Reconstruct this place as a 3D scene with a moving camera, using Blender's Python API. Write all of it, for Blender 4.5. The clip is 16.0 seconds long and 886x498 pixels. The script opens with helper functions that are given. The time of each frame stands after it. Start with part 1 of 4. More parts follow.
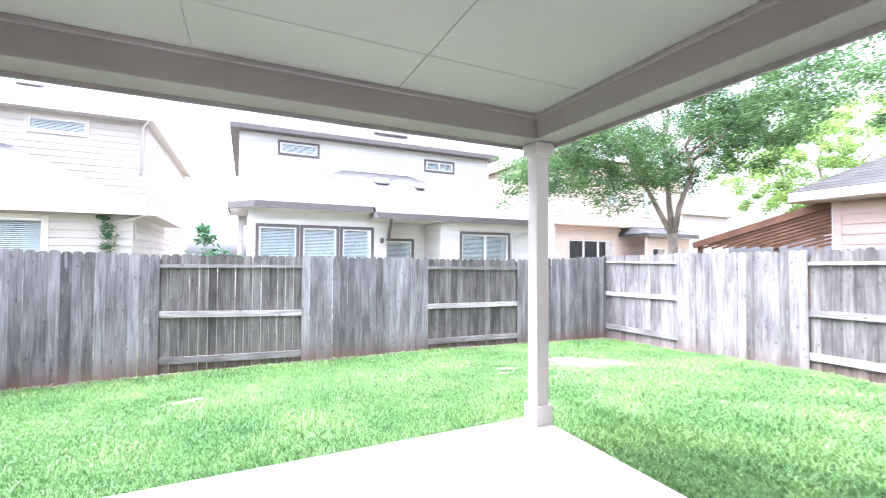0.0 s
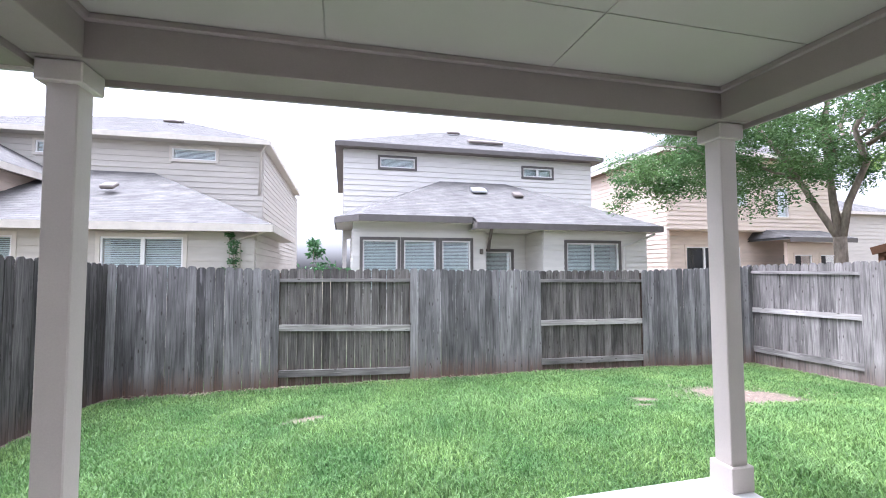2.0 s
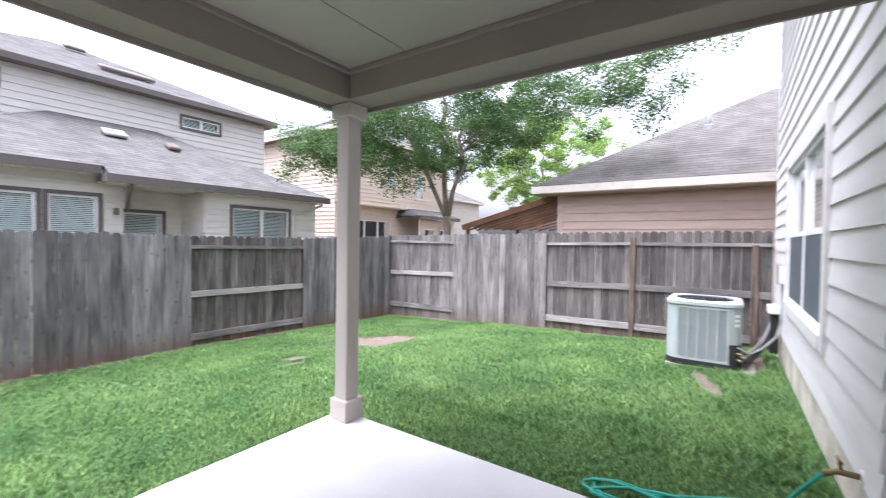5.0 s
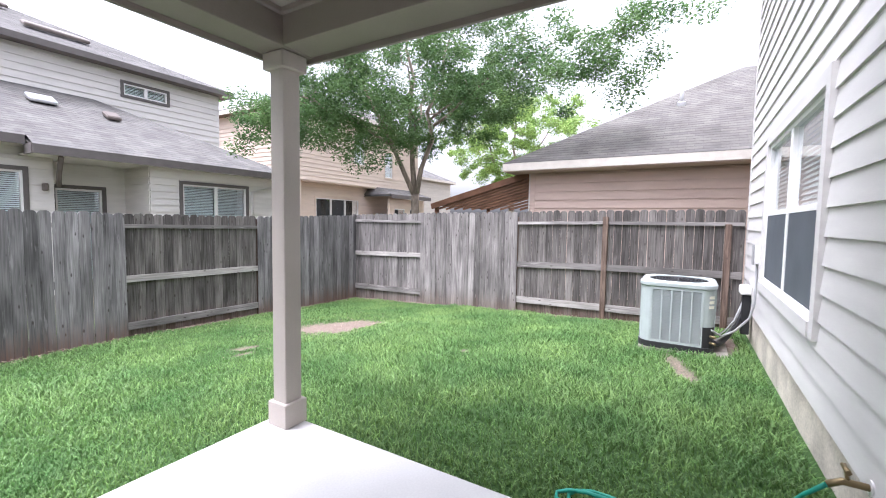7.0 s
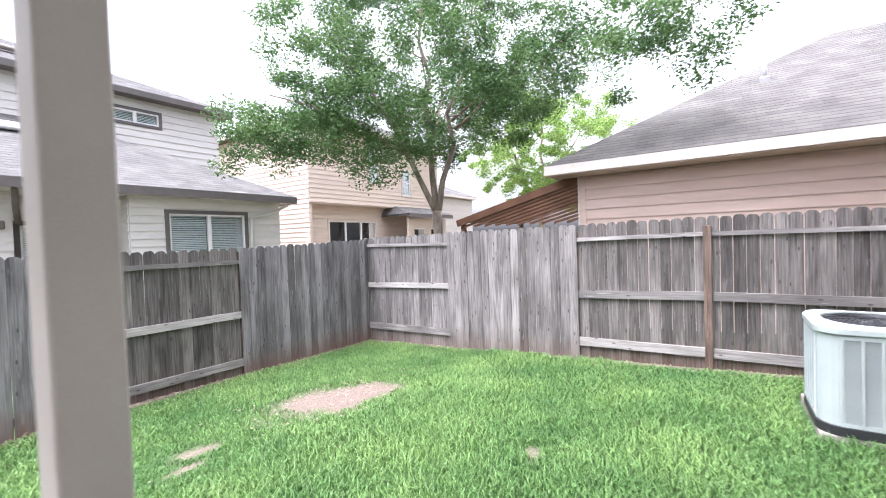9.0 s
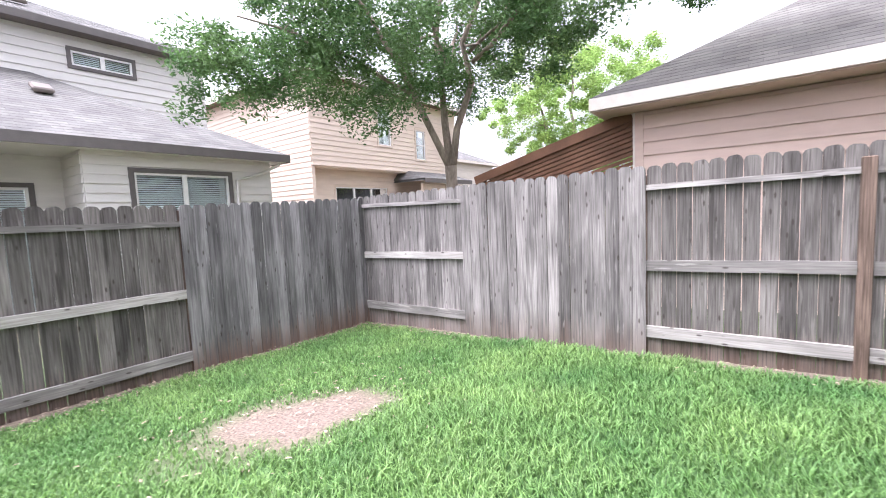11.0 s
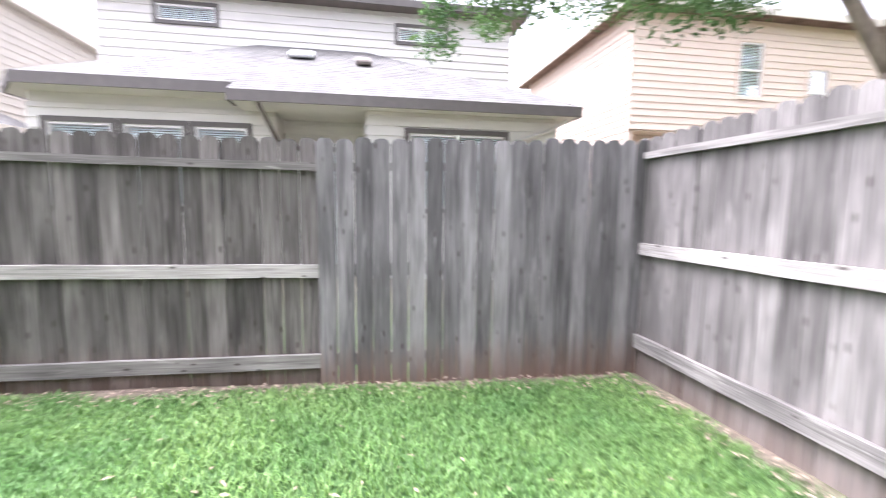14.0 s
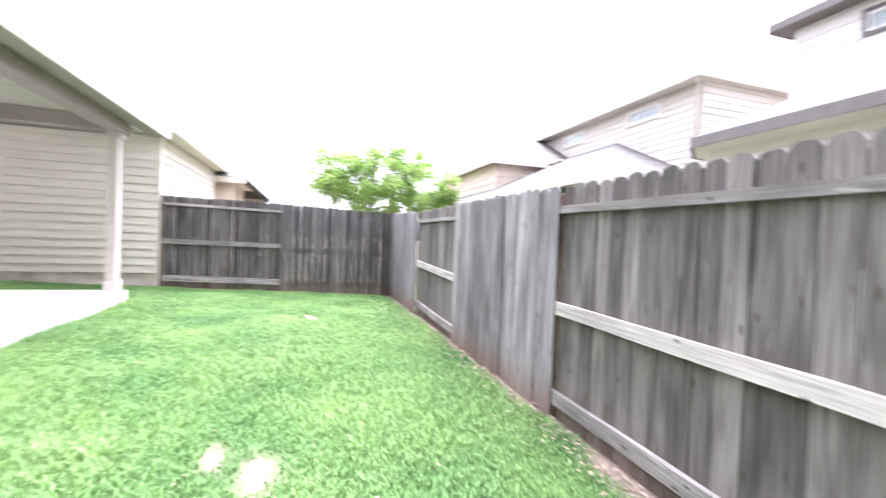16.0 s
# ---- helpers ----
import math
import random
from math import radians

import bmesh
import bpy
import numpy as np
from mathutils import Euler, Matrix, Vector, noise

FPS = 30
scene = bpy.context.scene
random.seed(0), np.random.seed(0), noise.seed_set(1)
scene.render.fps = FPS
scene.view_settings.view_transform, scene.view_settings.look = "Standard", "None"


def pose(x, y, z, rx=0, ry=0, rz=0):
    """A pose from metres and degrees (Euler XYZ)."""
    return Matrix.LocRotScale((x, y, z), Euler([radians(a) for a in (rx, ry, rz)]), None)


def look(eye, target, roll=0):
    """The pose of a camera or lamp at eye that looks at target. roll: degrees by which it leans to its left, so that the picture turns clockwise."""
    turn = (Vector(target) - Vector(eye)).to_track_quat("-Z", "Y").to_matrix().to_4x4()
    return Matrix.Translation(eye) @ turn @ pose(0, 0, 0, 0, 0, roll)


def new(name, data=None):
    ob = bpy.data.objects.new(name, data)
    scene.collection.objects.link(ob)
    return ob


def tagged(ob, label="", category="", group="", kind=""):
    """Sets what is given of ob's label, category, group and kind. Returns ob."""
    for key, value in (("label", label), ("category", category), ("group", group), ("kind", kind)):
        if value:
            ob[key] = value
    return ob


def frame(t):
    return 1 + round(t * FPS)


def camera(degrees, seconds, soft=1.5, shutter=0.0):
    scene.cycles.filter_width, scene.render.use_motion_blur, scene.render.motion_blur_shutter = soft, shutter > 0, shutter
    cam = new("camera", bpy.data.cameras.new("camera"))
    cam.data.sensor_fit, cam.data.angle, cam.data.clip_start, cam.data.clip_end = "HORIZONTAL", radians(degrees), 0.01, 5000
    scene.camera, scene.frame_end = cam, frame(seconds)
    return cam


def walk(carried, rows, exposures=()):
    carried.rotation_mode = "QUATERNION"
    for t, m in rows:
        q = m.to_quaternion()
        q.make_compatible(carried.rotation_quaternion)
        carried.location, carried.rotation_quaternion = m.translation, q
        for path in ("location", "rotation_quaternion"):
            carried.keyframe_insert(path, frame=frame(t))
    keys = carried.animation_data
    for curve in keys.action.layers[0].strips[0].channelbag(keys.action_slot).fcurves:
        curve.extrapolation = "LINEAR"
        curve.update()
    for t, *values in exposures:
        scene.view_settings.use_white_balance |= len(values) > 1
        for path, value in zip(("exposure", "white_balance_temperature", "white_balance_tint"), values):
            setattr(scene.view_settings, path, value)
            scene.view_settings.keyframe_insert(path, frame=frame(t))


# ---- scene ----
cam = camera(93.3, 16.0, soft=1.0, shutter=0.35)
PATH = [
    (0, (0.069, -0.08, 1.463), (0.924, 1.728, 1.512), 0.3),
    (0.5, (0.098, 0.199, 1.448), (0.822, 2.063, 1.471), 1.1),
    (1, (-0.004, 0.434, 1.476), (0.633, 2.327, 1.57), -1.0),
    (1.5, (-0.129, 0.516, 1.472), (0.344, 2.457, 1.564), -2.0),
    (2, (-0.14, 0.571, 1.505), (0.323, 2.514, 1.602), -0.2),
    (2.5, (-0.119, 0.596, 1.483), (0.409, 2.525, 1.493), 0.3),
    (3, (-0.073, 0.601, 1.472), (0.661, 2.461, 1.47), 0.9),
    (3.5, (-0.032, 0.558, 1.468), (0.998, 2.272, 1.468), 0.7),
    (4, (0.029, 0.532, 1.471), (1.297, 2.079, 1.47), 0.8),
    (4.5, (0.089, 0.486, 1.468), (1.557, 1.844, 1.458), 0.6),
    (5, (0.134, 0.438, 1.451), (1.779, 1.574, 1.412), 0.9),
    (5.2, (0.151, 0.416, 1.45), (1.859, 1.456, 1.396), 0.6),
    (7.3, (0.722, 0.704, 1.432), (2.429, 1.735, 1.284), 1.0),
    (7.5, (0.849, 0.803, 1.44), (2.53, 1.877, 1.3), 1.0),
    (8, (1.287, 1.161, 1.494), (3.048, 2.102, 1.379), -1.2),
    (8.5, (1.747, 1.455, 1.533), (3.455, 2.493, 1.453), -0.7),
    (9, (2.155, 1.774, 1.504), (3.818, 2.884, 1.456), -2.0),
    (9.5, (2.58, 2.016, 1.453), (4.267, 3.078, 1.291), -2.5),
    (9.7, (2.707, 2.105, 1.452), (4.345, 3.243, 1.299), -1.8),
    (12, (4.567, 3.156, 1.098), (6.154, 4.362, 0.933), -2.4),
    (12.5, (5.028, 3.462, 1.067), (6.502, 4.814, 1.074), -0.7),
    (13, (5.441, 3.857, 1.032), (6.706, 5.406, 1.001), 0.8),
    (13.5, (5.814, 4.207, 1.028), (6.878, 5.895, 0.882), -1.8),
    (14, (6.099, 4.524, 0.99), (6.441, 6.483, 0.777), 0.6),
    (14.5, (6.277, 4.926, 0.968), (5.995, 6.906, 0.959), 0.9),
    (15, (6.4, 5.326, 0.928), (5.623, 7.169, 0.909), -0.9),
    (15.5, (6.464, 5.64, 0.883), (5.026, 7.027, 0.789), -0.4),
    (16, (6.426, 5.944, 1.003), (4.522, 6.554, 0.961), 2.2),
]
EXPOSURES = [
    (0.0, 3.32, 5500, 20), (0.3, 3.02, 5500, 20), (0.5, 2.87, 5500, 20), (1.0, 2.6, 5500, 20),
    (1.5, 2.42, 5550, 20), (2.5, 2.17, 5650, 20), (5.0, 2.02, 5800, 20), (7.5, 2.05, 5900, 20),
    (9.0, 2.28, 5900, 20), (12.0, 2.3, 5950, 22), (13.0, 2.33, 5950, 22), (14.0, 2.75, 5950, 22),
    (14.5, 3.08, 5950, 22), (15.0, 3.17, 5900, 22), (16.0, 3.15, 5900, 23)]
walk(cam, [(t, look(eye, target, roll)) for t, eye, target, roll in PATH], EXPOSURES)

# ---- light: bright overcast sky ----
world = bpy.data.worlds.new("world")
scene.world = world
world.use_nodes = True
wn = world.node_tree
sky = wn.nodes.new("ShaderNodeTexSky")
sky.sky_type = "NISHITA"
sky.sun_disc = False
sky.sun_elevation, sky.sun_rotation = radians(73), radians(-60)
sky.air_density, sky.dust_density, sky.ozone_density = 1.0, 6.0, 1.0
pale = wn.nodes.new("ShaderNodeHueSaturation")
pale.inputs["Saturation"].default_value = 0.12
wn.links.new(sky.outputs[0], pale.inputs["Color"])
wn.links.new(pale.outputs[0], wn.nodes["Background"].inputs["Color"])
wn.nodes["Background"].inputs["Strength"].default_value = 0.15
sun = new("sun", bpy.data.lights.new("sun", "SUN"))
sun.data.energy, sun.data.angle, sun.data.color = 1.1, radians(60), (1.0, 0.98, 0.95)
sun.matrix_world = look((-7, 4, 27), (0, 0, 0))


# ---- materials ----
def mat(name, color, rough=0.7, metal=0.0, var=0.15, scale=6.0, stretch=(1, 1, 1), bump=0.15, fine=60.0, color2=None,
        spec=0.3, per_object=0.0, per_island=0.0):
    """Base colour with broad stains, fine grain and relief, in object space."""
    m = bpy.data.materials.new(name)
    m.use_nodes = True
    nt = m.node_tree
    b = nt.nodes["Principled BSDF"]
    b.inputs["Roughness"].default_value = rough
    b.inputs["Metallic"].default_value = metal
    b.inputs["Specular IOR Level"].default_value = spec
    tc = nt.nodes.new("ShaderNodeTexCoord")
    mp = nt.nodes.new("ShaderNodeMapping")
    mp.inputs["Scale"].default_value = stretch
    nt.links.new(tc.outputs["Object"], mp.inputs["Vector"])
    broad = nt.nodes.new("ShaderNodeTexNoise")
    broad.inputs["Scale"].default_value = scale
    broad.inputs["Detail"].default_value = 5
    grain = nt.nodes.new("ShaderNodeTexNoise")
    grain.inputs["Scale"].default_value = fine
    grain.inputs["Detail"].default_value = 4
    for n in (broad, grain):
        nt.links.new(mp.outputs[0], n.inputs["Vector"])
    ramp = nt.nodes.new("ShaderNodeValToRGB")
    c2 = color2 or tuple(c * (1 - 2.2 * var) for c in color)
    ramp.color_ramp.elements[0].position, ramp.color_ramp.elements[1].position = 0.3, 0.7
    ramp.color_ramp.elements[0].color = (*c2, 1)
    ramp.color_ramp.elements[1].color = (*color, 1)
    add = nt.nodes.new("ShaderNodeMath")
    add.operation = "MULTIPLY_ADD"
    nt.links.new(grain.outputs["Fac"], add.inputs[0])
    add.inputs[1].default_value = 0.5
    half = nt.nodes.new("ShaderNodeMath")
    half.operation = "MULTIPLY_ADD"
    nt.links.new(broad.outputs["Fac"], half.inputs[0])
    half.inputs[1].default_value, half.inputs[2].default_value = 1.0, -0.25
    nt.links.new(half.outputs[0], add.inputs[2])
    nt.links.new(add.outputs[0], ramp.inputs["Fac"])
    out = ramp.outputs["Color"]
    if per_object or per_island:
        if per_object:
            src = nt.nodes.new("ShaderNodeObjectInfo").outputs["Random"]
            amount = per_object
        else:
            src = nt.nodes.new("ShaderNodeNewGeometry").outputs["Random Per Island"]
            amount = per_island
        rng = nt.nodes.new("ShaderNodeMapRange")
        rng.inputs["To Min"].default_value, rng.inputs["To Max"].default_value = 1 - amount, 1 + amount
        nt.links.new(src, rng.inputs["Value"])
        hsv = nt.nodes.new("ShaderNodeHueSaturation")
        nt.links.new(rng.outputs[0], hsv.inputs["Value"])
        nt.links.new(out, hsv.inputs["Color"])
        out = hsv.outputs[0]
    nt.links.new(out, b.inputs["Base Color"])
    if bump:
        bp = nt.nodes.new("ShaderNodeBump")
        bp.inputs["Strength"].default_value = bump
        bp.inputs["Distance"].default_value = 0.01
        nt.links.new(add.outputs[0], bp.inputs["Height"])
        nt.links.new(bp.outputs[0], b.inputs["Normal"])
    return m


def wood(name, light, dark, stain):
    """Weathered cedar: long grain, per-board shade, knots, earth stain at the foot of each board."""
    m = bpy.data.materials.new(name)
    m.use_nodes = True
    nt = m.node_tree
    N, L = nt.nodes.new, nt.links.new
    b = nt.nodes["Principled BSDF"]
    b.inputs["Roughness"].default_value = 0.85
    b.inputs["Specular IOR Level"].default_value = 0.15
    tc, info = N("ShaderNodeTexCoord"), N("ShaderNodeObjectInfo")
    off = N("ShaderNodeVectorMath")
    off.operation = "MULTIPLY_ADD"
    comb = N("ShaderNodeCombineXYZ")
    for k in range(3):
        L(info.outputs["Random"], comb.inputs[k])
    L(comb.outputs[0], off.inputs[0])
    off.inputs[1].default_value = (37, 53, 71)
    L(tc.outputs["Object"], off.inputs[2])
    mp = N("ShaderNodeMapping")
    mp.inputs["Scale"].default_value = (48, 48, 1.7)
    L(off.outputs[0], mp.inputs["Vector"])
    grain = N("ShaderNodeTexNoise")
    grain.inputs["Scale"].default_value, grain.inputs["Detail"].default_value = 1.6, 7
    grain.inputs["Distortion"].default_value = 0.35
    L(mp.outputs[0], grain.inputs["Vector"])
    ramp = N("ShaderNodeValToRGB")
    ramp.color_ramp.elements[0].position, ramp.color_ramp.elements[1].position = 0.32, 0.7
    ramp.color_ramp.elements[0].color, ramp.color_ramp.elements[1].color = (*dark, 1), (*light, 1)
    L(grain.outputs["Fac"], ramp.inputs["Fac"])
    # slow patches along the board
    mp2 = N("ShaderNodeMapping")
    mp2.inputs["Scale"].default_value = (4, 4, 1.3)
    L(off.outputs[0], mp2.inputs["Vector"])
    patch = N("ShaderNodeTexNoise")
    patch.inputs["Scale"].default_value, patch.inputs["Detail"].default_value = 1.0, 3
    L(mp2.outputs[0], patch.inputs["Vector"])
    pr = N("ShaderNodeMapRange")
    pr.inputs["From Min"].default_value, pr.inputs["From Max"].default_value = 0.3, 0.7
    pr.inputs["To Min"].default_value, pr.inputs["To Max"].default_value = 0.6, 1.28
    L(patch.outputs["Fac"], pr.inputs["Value"])
    ob = N("ShaderNodeMapRange")
    ob.inputs["To Min"].default_value, ob.inputs["To Max"].default_value = 0.62, 1.38
    L(info.outputs["Random"], ob.inputs["Value"])
    mul = N("ShaderNodeMath")
    mul.operation = "MULTIPLY"
    L(pr.outputs[0], mul.inputs[0])
    L(ob.outputs[0], mul.inputs[1])
    hsv = N("ShaderNodeHueSaturation")
    L(ramp.outputs[0], hsv.inputs["Color"])
    L(mul.outputs[0], hsv.inputs["Value"])
    # dark weather streaks and pale worn flecks running with the grain
    flecks = hsv.outputs[0]
    for scale, lo, hi, colour, strength in (((17, 17, 1.1), 0.56, 0.68, tuple(c * 0.35 for c in dark), 0.5),
                                            ((26, 26, 3.2), 0.62, 0.7, tuple(c * 1.5 for c in light), 0.35)):
        mpf = N("ShaderNodeMapping")
        mpf.inputs["Scale"].default_value = scale
        mpf.inputs["Location"].default_value = (scale[2] * 9, 3, 5)
        L(off.outputs[0], mpf.inputs["Vector"])
        nf = N("ShaderNodeTexNoise")
        nf.inputs["Scale"].default_value, nf.inputs["Detail"].default_value = 1.0, 5
        L(mpf.outputs[0], nf.inputs["Vector"])
        rf = N("ShaderNodeMapRange")
        rf.inputs["From Min"].default_value, rf.inputs["From Max"].default_value = lo, hi
        rf.inputs["To Max"].default_value = strength
        L(nf.outputs["Fac"], rf.inputs["Value"])
        mixf = N("ShaderNodeMix")
        mixf.data_type = "RGBA"
        L(rf.outputs[0], mixf.inputs["Factor"])
        L(flecks, mixf.inputs["A"])
        mixf.inputs["B"].default_value = (*colour, 1)
        flecks = mixf.outputs["Result"]
    # knots
    mp3 = N("ShaderNodeMapping")
    mp3.inputs["Scale"].default_value = (13, 0.01, 4.6)
    L(off.outputs[0], mp3.inputs["Vector"])
    vor = N("ShaderNodeTexVoronoi")
    vor.inputs["Scale"].default_value = 1.0
    L(mp3.outputs[0], vor.inputs["Vector"])
    kr = N("ShaderNodeMapRange")
    kr.inputs["From Min"].default_value, kr.inputs["From Max"].default_value = 0.08, 0.155
    kr.inputs["To Min"].default_value, kr.inputs["To Max"].default_value = 0.75, 0.0
    L(vor.outputs["Distance"], kr.inputs["Value"])
    knot = N("ShaderNodeMix")
    knot.data_type = "RGBA"
    L(kr.outputs[0], knot.inputs["Factor"])
    L(flecks, knot.inputs["A"])
    knot.inputs["B"].default_value = (0.045, 0.035, 0.03, 1)
    # earth splashed on the lower board, with a ragged upper edge
    sep = N("ShaderNodeSeparateXYZ")
    L(tc.outputs["Object"], sep.inputs[0])
    edge = N("ShaderNodeMath")
    edge.operation = "MULTIPLY_ADD"
    L(grain.outputs["Fac"], edge.inputs[0])
    edge.inputs[1].default_value = -0.75
    L(sep.outputs["Z"], edge.inputs[2])
    er = N("ShaderNodeMapRange")
    er.inputs["From Min"].default_value, er.inputs["From Max"].default_value = -0.42, 0.0
    er.inputs["To Min"].default_value, er.inputs["To Max"].default_value = stain, 0.0
    L(edge.outputs[0], er.inputs["Value"])
    earth = N("ShaderNodeMix")
    earth.data_type = "RGBA"
    L(er.outputs[0], earth.inputs["Factor"])
    L(knot.outputs["Result"], earth.inputs["A"])
    earth.inputs["B"].default_value = (0.17, 0.095, 0.06, 1)
    L(earth.outputs["Result"], b.inputs["Base Color"])
    bp = N("ShaderNodeBump")
    bp.inputs["Strength"].default_value, bp.inputs["Distance"].default_value = 0.5, 0.004
    L(grain.outputs["Fac"], bp.inputs["Height"])
    L(bp.outputs[0], b.inputs["Normal"])
    return m


def plain(name, color, rough=0.5, metal=0.0, trans=0.0, ior=1.45):
    m = bpy.data.materials.new(name)
    m.use_nodes = True
    b = m.node_tree.nodes["Principled BSDF"]
    b.inputs["Base Color"].default_value = (*color, 1)
    b.inputs["Roughness"].default_value = rough
    b.inputs["Metallic"].default_value = metal
    b.inputs["Transmission Weight"].default_value = trans
    b.inputs["IOR"].default_value = ior
    return m


def leaf_mat(name, a, c):
    m = mat(name, a, 0.55, var=0.2, scale=1.2, bump=0, color2=c, per_island=0.35, spec=0.35)
    nt = m.node_tree
    b = nt.nodes["Principled BSDF"]
    tr = nt.nodes.new("ShaderNodeBsdfTranslucent")
    mix = nt.nodes.new("ShaderNodeMixShader")
    mix.inputs[0].default_value = 0.35
    src = b.inputs["Base Color"].links[0].from_socket
    nt.links.new(src, tr.inputs["Color"])
    nt.links.new(b.outputs[0], mix.inputs[1])
    nt.links.new(tr.outputs[0], mix.inputs[2])
    nt.links.new(mix.outputs[0], nt.nodes["Material Output"].inputs["Surface"])
    return m


def ground_mat():
    m = bpy.data.materials.new("lawn_ground")
    m.use_nodes = True
    nt = m.node_tree
    N, L = nt.nodes.new, nt.links.new
    b = nt.nodes["Principled BSDF"]
    b.inputs["Roughness"].default_value = 0.95
    b.inputs["Specular IOR Level"].default_value = 0.1
    tc = N("ShaderNodeTexCoord")
    n1, n2 = N("ShaderNodeTexNoise"), N("ShaderNodeTexNoise")
    n1.inputs["Scale"].default_value, n1.inputs["Detail"].default_value = 1.3, 6
    n2.inputs["Scale"].default_value, n2.inputs["Detail"].default_value = 45, 5
    for n in (n1, n2):
        L(tc.outputs["Object"], n.inputs["Vector"])
    green, soil, mix = N("ShaderNodeValToRGB"), N("ShaderNodeValToRGB"), N("ShaderNodeMix")
    green.color_ramp.elements[0].color, green.color_ramp.elements[1].color = (0.025, 0.055, 0.018, 1), (0.075, 0.14, 0.045, 1)
    soil.color_ramp.elements[0].color, soil.color_ramp.elements[1].color = (0.095, 0.072, 0.058, 1), (0.225, 0.175, 0.145, 1)
    soil.color_ramp.elements[0].position, soil.color_ramp.elements[1].position = 0.3, 0.65
    L(n2.outputs["Fac"], green.inputs["Fac"])
    L(n2.outputs["Fac"], soil.inputs["Fac"])
    at = N("ShaderNodeAttribute")
    at.attribute_name = "bare"
    mix.data_type = "RGBA"
    L(at.outputs["Fac"], mix.inputs["Factor"])
    L(green.outputs[0], mix.inputs["A"])
    L(soil.outputs[0], mix.inputs["B"])
    L(mix.outputs["Result"], b.inputs["Base Color"])
    bp = N("ShaderNodeBump")
    bp.inputs["Strength"].default_value, bp.inputs["Distance"].default_value = 0.6, 0.02
    L(n2.outputs["Fac"], bp.inputs["Height"])
    L(bp.outputs[0], b.inputs["Normal"])
    return m


def shingle_mat(name, light, dark):
    m = mat(name, light, 0.9, var=0.2, scale=2.0, fine=90, bump=0.3, color2=dark, spec=0.1)
    nt = m.node_tree
    b = nt.nodes["Principled BSDF"]
    uv = nt.nodes.new("ShaderNodeUVMap")
    br = nt.nodes.new("ShaderNodeTexBrick")
    br.inputs["Scale"].default_value = 1.0
    br.inputs["Brick Width"].default_value, br.inputs["Row Height"].default_value = 0.3, 0.145
    br.inputs["Mortar Size"].default_value = 0.004
    br.inputs["Color1"].default_value = (0.84, 0.84, 0.86, 1)
    br.inputs["Color2"].default_value = (1.1, 1.09, 1.08, 1)
    br.inputs["Mortar"].default_value = (0.7, 0.7, 0.7, 1)
    nt.links.new(uv.outputs[0], br.inputs["Vector"])
    mx = nt.nodes.new("ShaderNodeMix")
    mx.data_type, mx.blend_type = "RGBA", "MULTIPLY"
    mx.inputs["Factor"].default_value = 1.0
    src = b.inputs["Base Color"].links[0].from_socket
    nt.links.new(src, mx.inputs["A"])
    nt.links.new(br.outputs["Color"], mx.inputs["B"])
    nt.links.new(mx.outputs["Result"], b.inputs["Base Color"])
    return m


WOOD = wood("weathered_wood", (0.27, 0.256, 0.255), (0.14, 0.132, 0.131), 0.8)
WOOD_R = wood("silvered_wood", (0.285, 0.264, 0.25), (0.14, 0.128, 0.122), 0.45)
WOOD_D = wood("dark_weathered_wood", (0.14, 0.128, 0.122), (0.055, 0.05, 0.048), 0.4)
WOOD_B = wood("brown_weathered_wood", (0.195, 0.18, 0.168), (0.085, 0.075, 0.069), 0.5)
RAIL = wood("rail_wood", (0.36, 0.335, 0.315), (0.23, 0.212, 0.198), 0.0)
POST = wood("post_wood", (0.2, 0.145, 0.115), (0.08, 0.055, 0.043), 0.3)
GROUND = ground_mat()
GRASS = leaf_mat("grass_blade", (0.2, 0.32, 0.1), (0.076, 0.175, 0.05))
CONCRETE = mat("concrete", (0.72, 0.71, 0.69), 0.8, var=0.06, scale=1.5, fine=80, bump=0.08)
FOUND = mat("foundation", (0.7, 0.64, 0.54), 0.9, var=0.2, scale=3, bump=0.3)
PAD = mat("old_concrete", (0.36, 0.33, 0.29), 0.9, var=0.2, scale=4, bump=0.3)
# one taupe paint twice: skylight in the post's tone, underside shade in the beams'
TAUPE_LIT = mat("taupe_paint_lit", (0.52, 0.465, 0.42), 0.6, var=0.05, scale=2, fine=120, bump=0.1)
TAUPE_SHADED = mat("taupe_paint_shaded", (0.30, 0.256, 0.228), 0.6, var=0.05, scale=2, fine=120, bump=0.1)
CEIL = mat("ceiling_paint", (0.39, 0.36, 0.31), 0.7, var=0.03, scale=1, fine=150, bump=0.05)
OWN = mat("own_siding", (0.66, 0.64, 0.62), 0.55, var=0.04, scale=2, stretch=(1, 1, 6), fine=50, bump=0.12, per_object=0.03)
WING = mat("wing_siding", (0.62, 0.57, 0.49), 0.6, var=0.05, scale=2, stretch=(1, 1, 6), fine=50, bump=0.12, per_object=0.03)
SID_C = mat("grey_siding", (0.68, 0.655, 0.62), 0.65, var=0.05, scale=1.5, stretch=(1, 1, 6), bump=0.12, per_object=0.04)
SID_L = mat("beige_siding", (0.52, 0.485, 0.43), 0.65, var=0.05, scale=1.5, stretch=(1, 1, 6), bump=0.12, per_object=0.04)
SID_P = mat("peach_siding", (0.66, 0.55, 0.46), 0.65, var=0.05, scale=1.5, stretch=(1, 1, 6), bump=0.12, per_object=0.04)
SID_N = mat("pink_siding", (0.60, 0.46, 0.385), 0.65, var=0.06, scale=1.5, stretch=(1, 1, 6), bump=0.12, per_object=0.04)
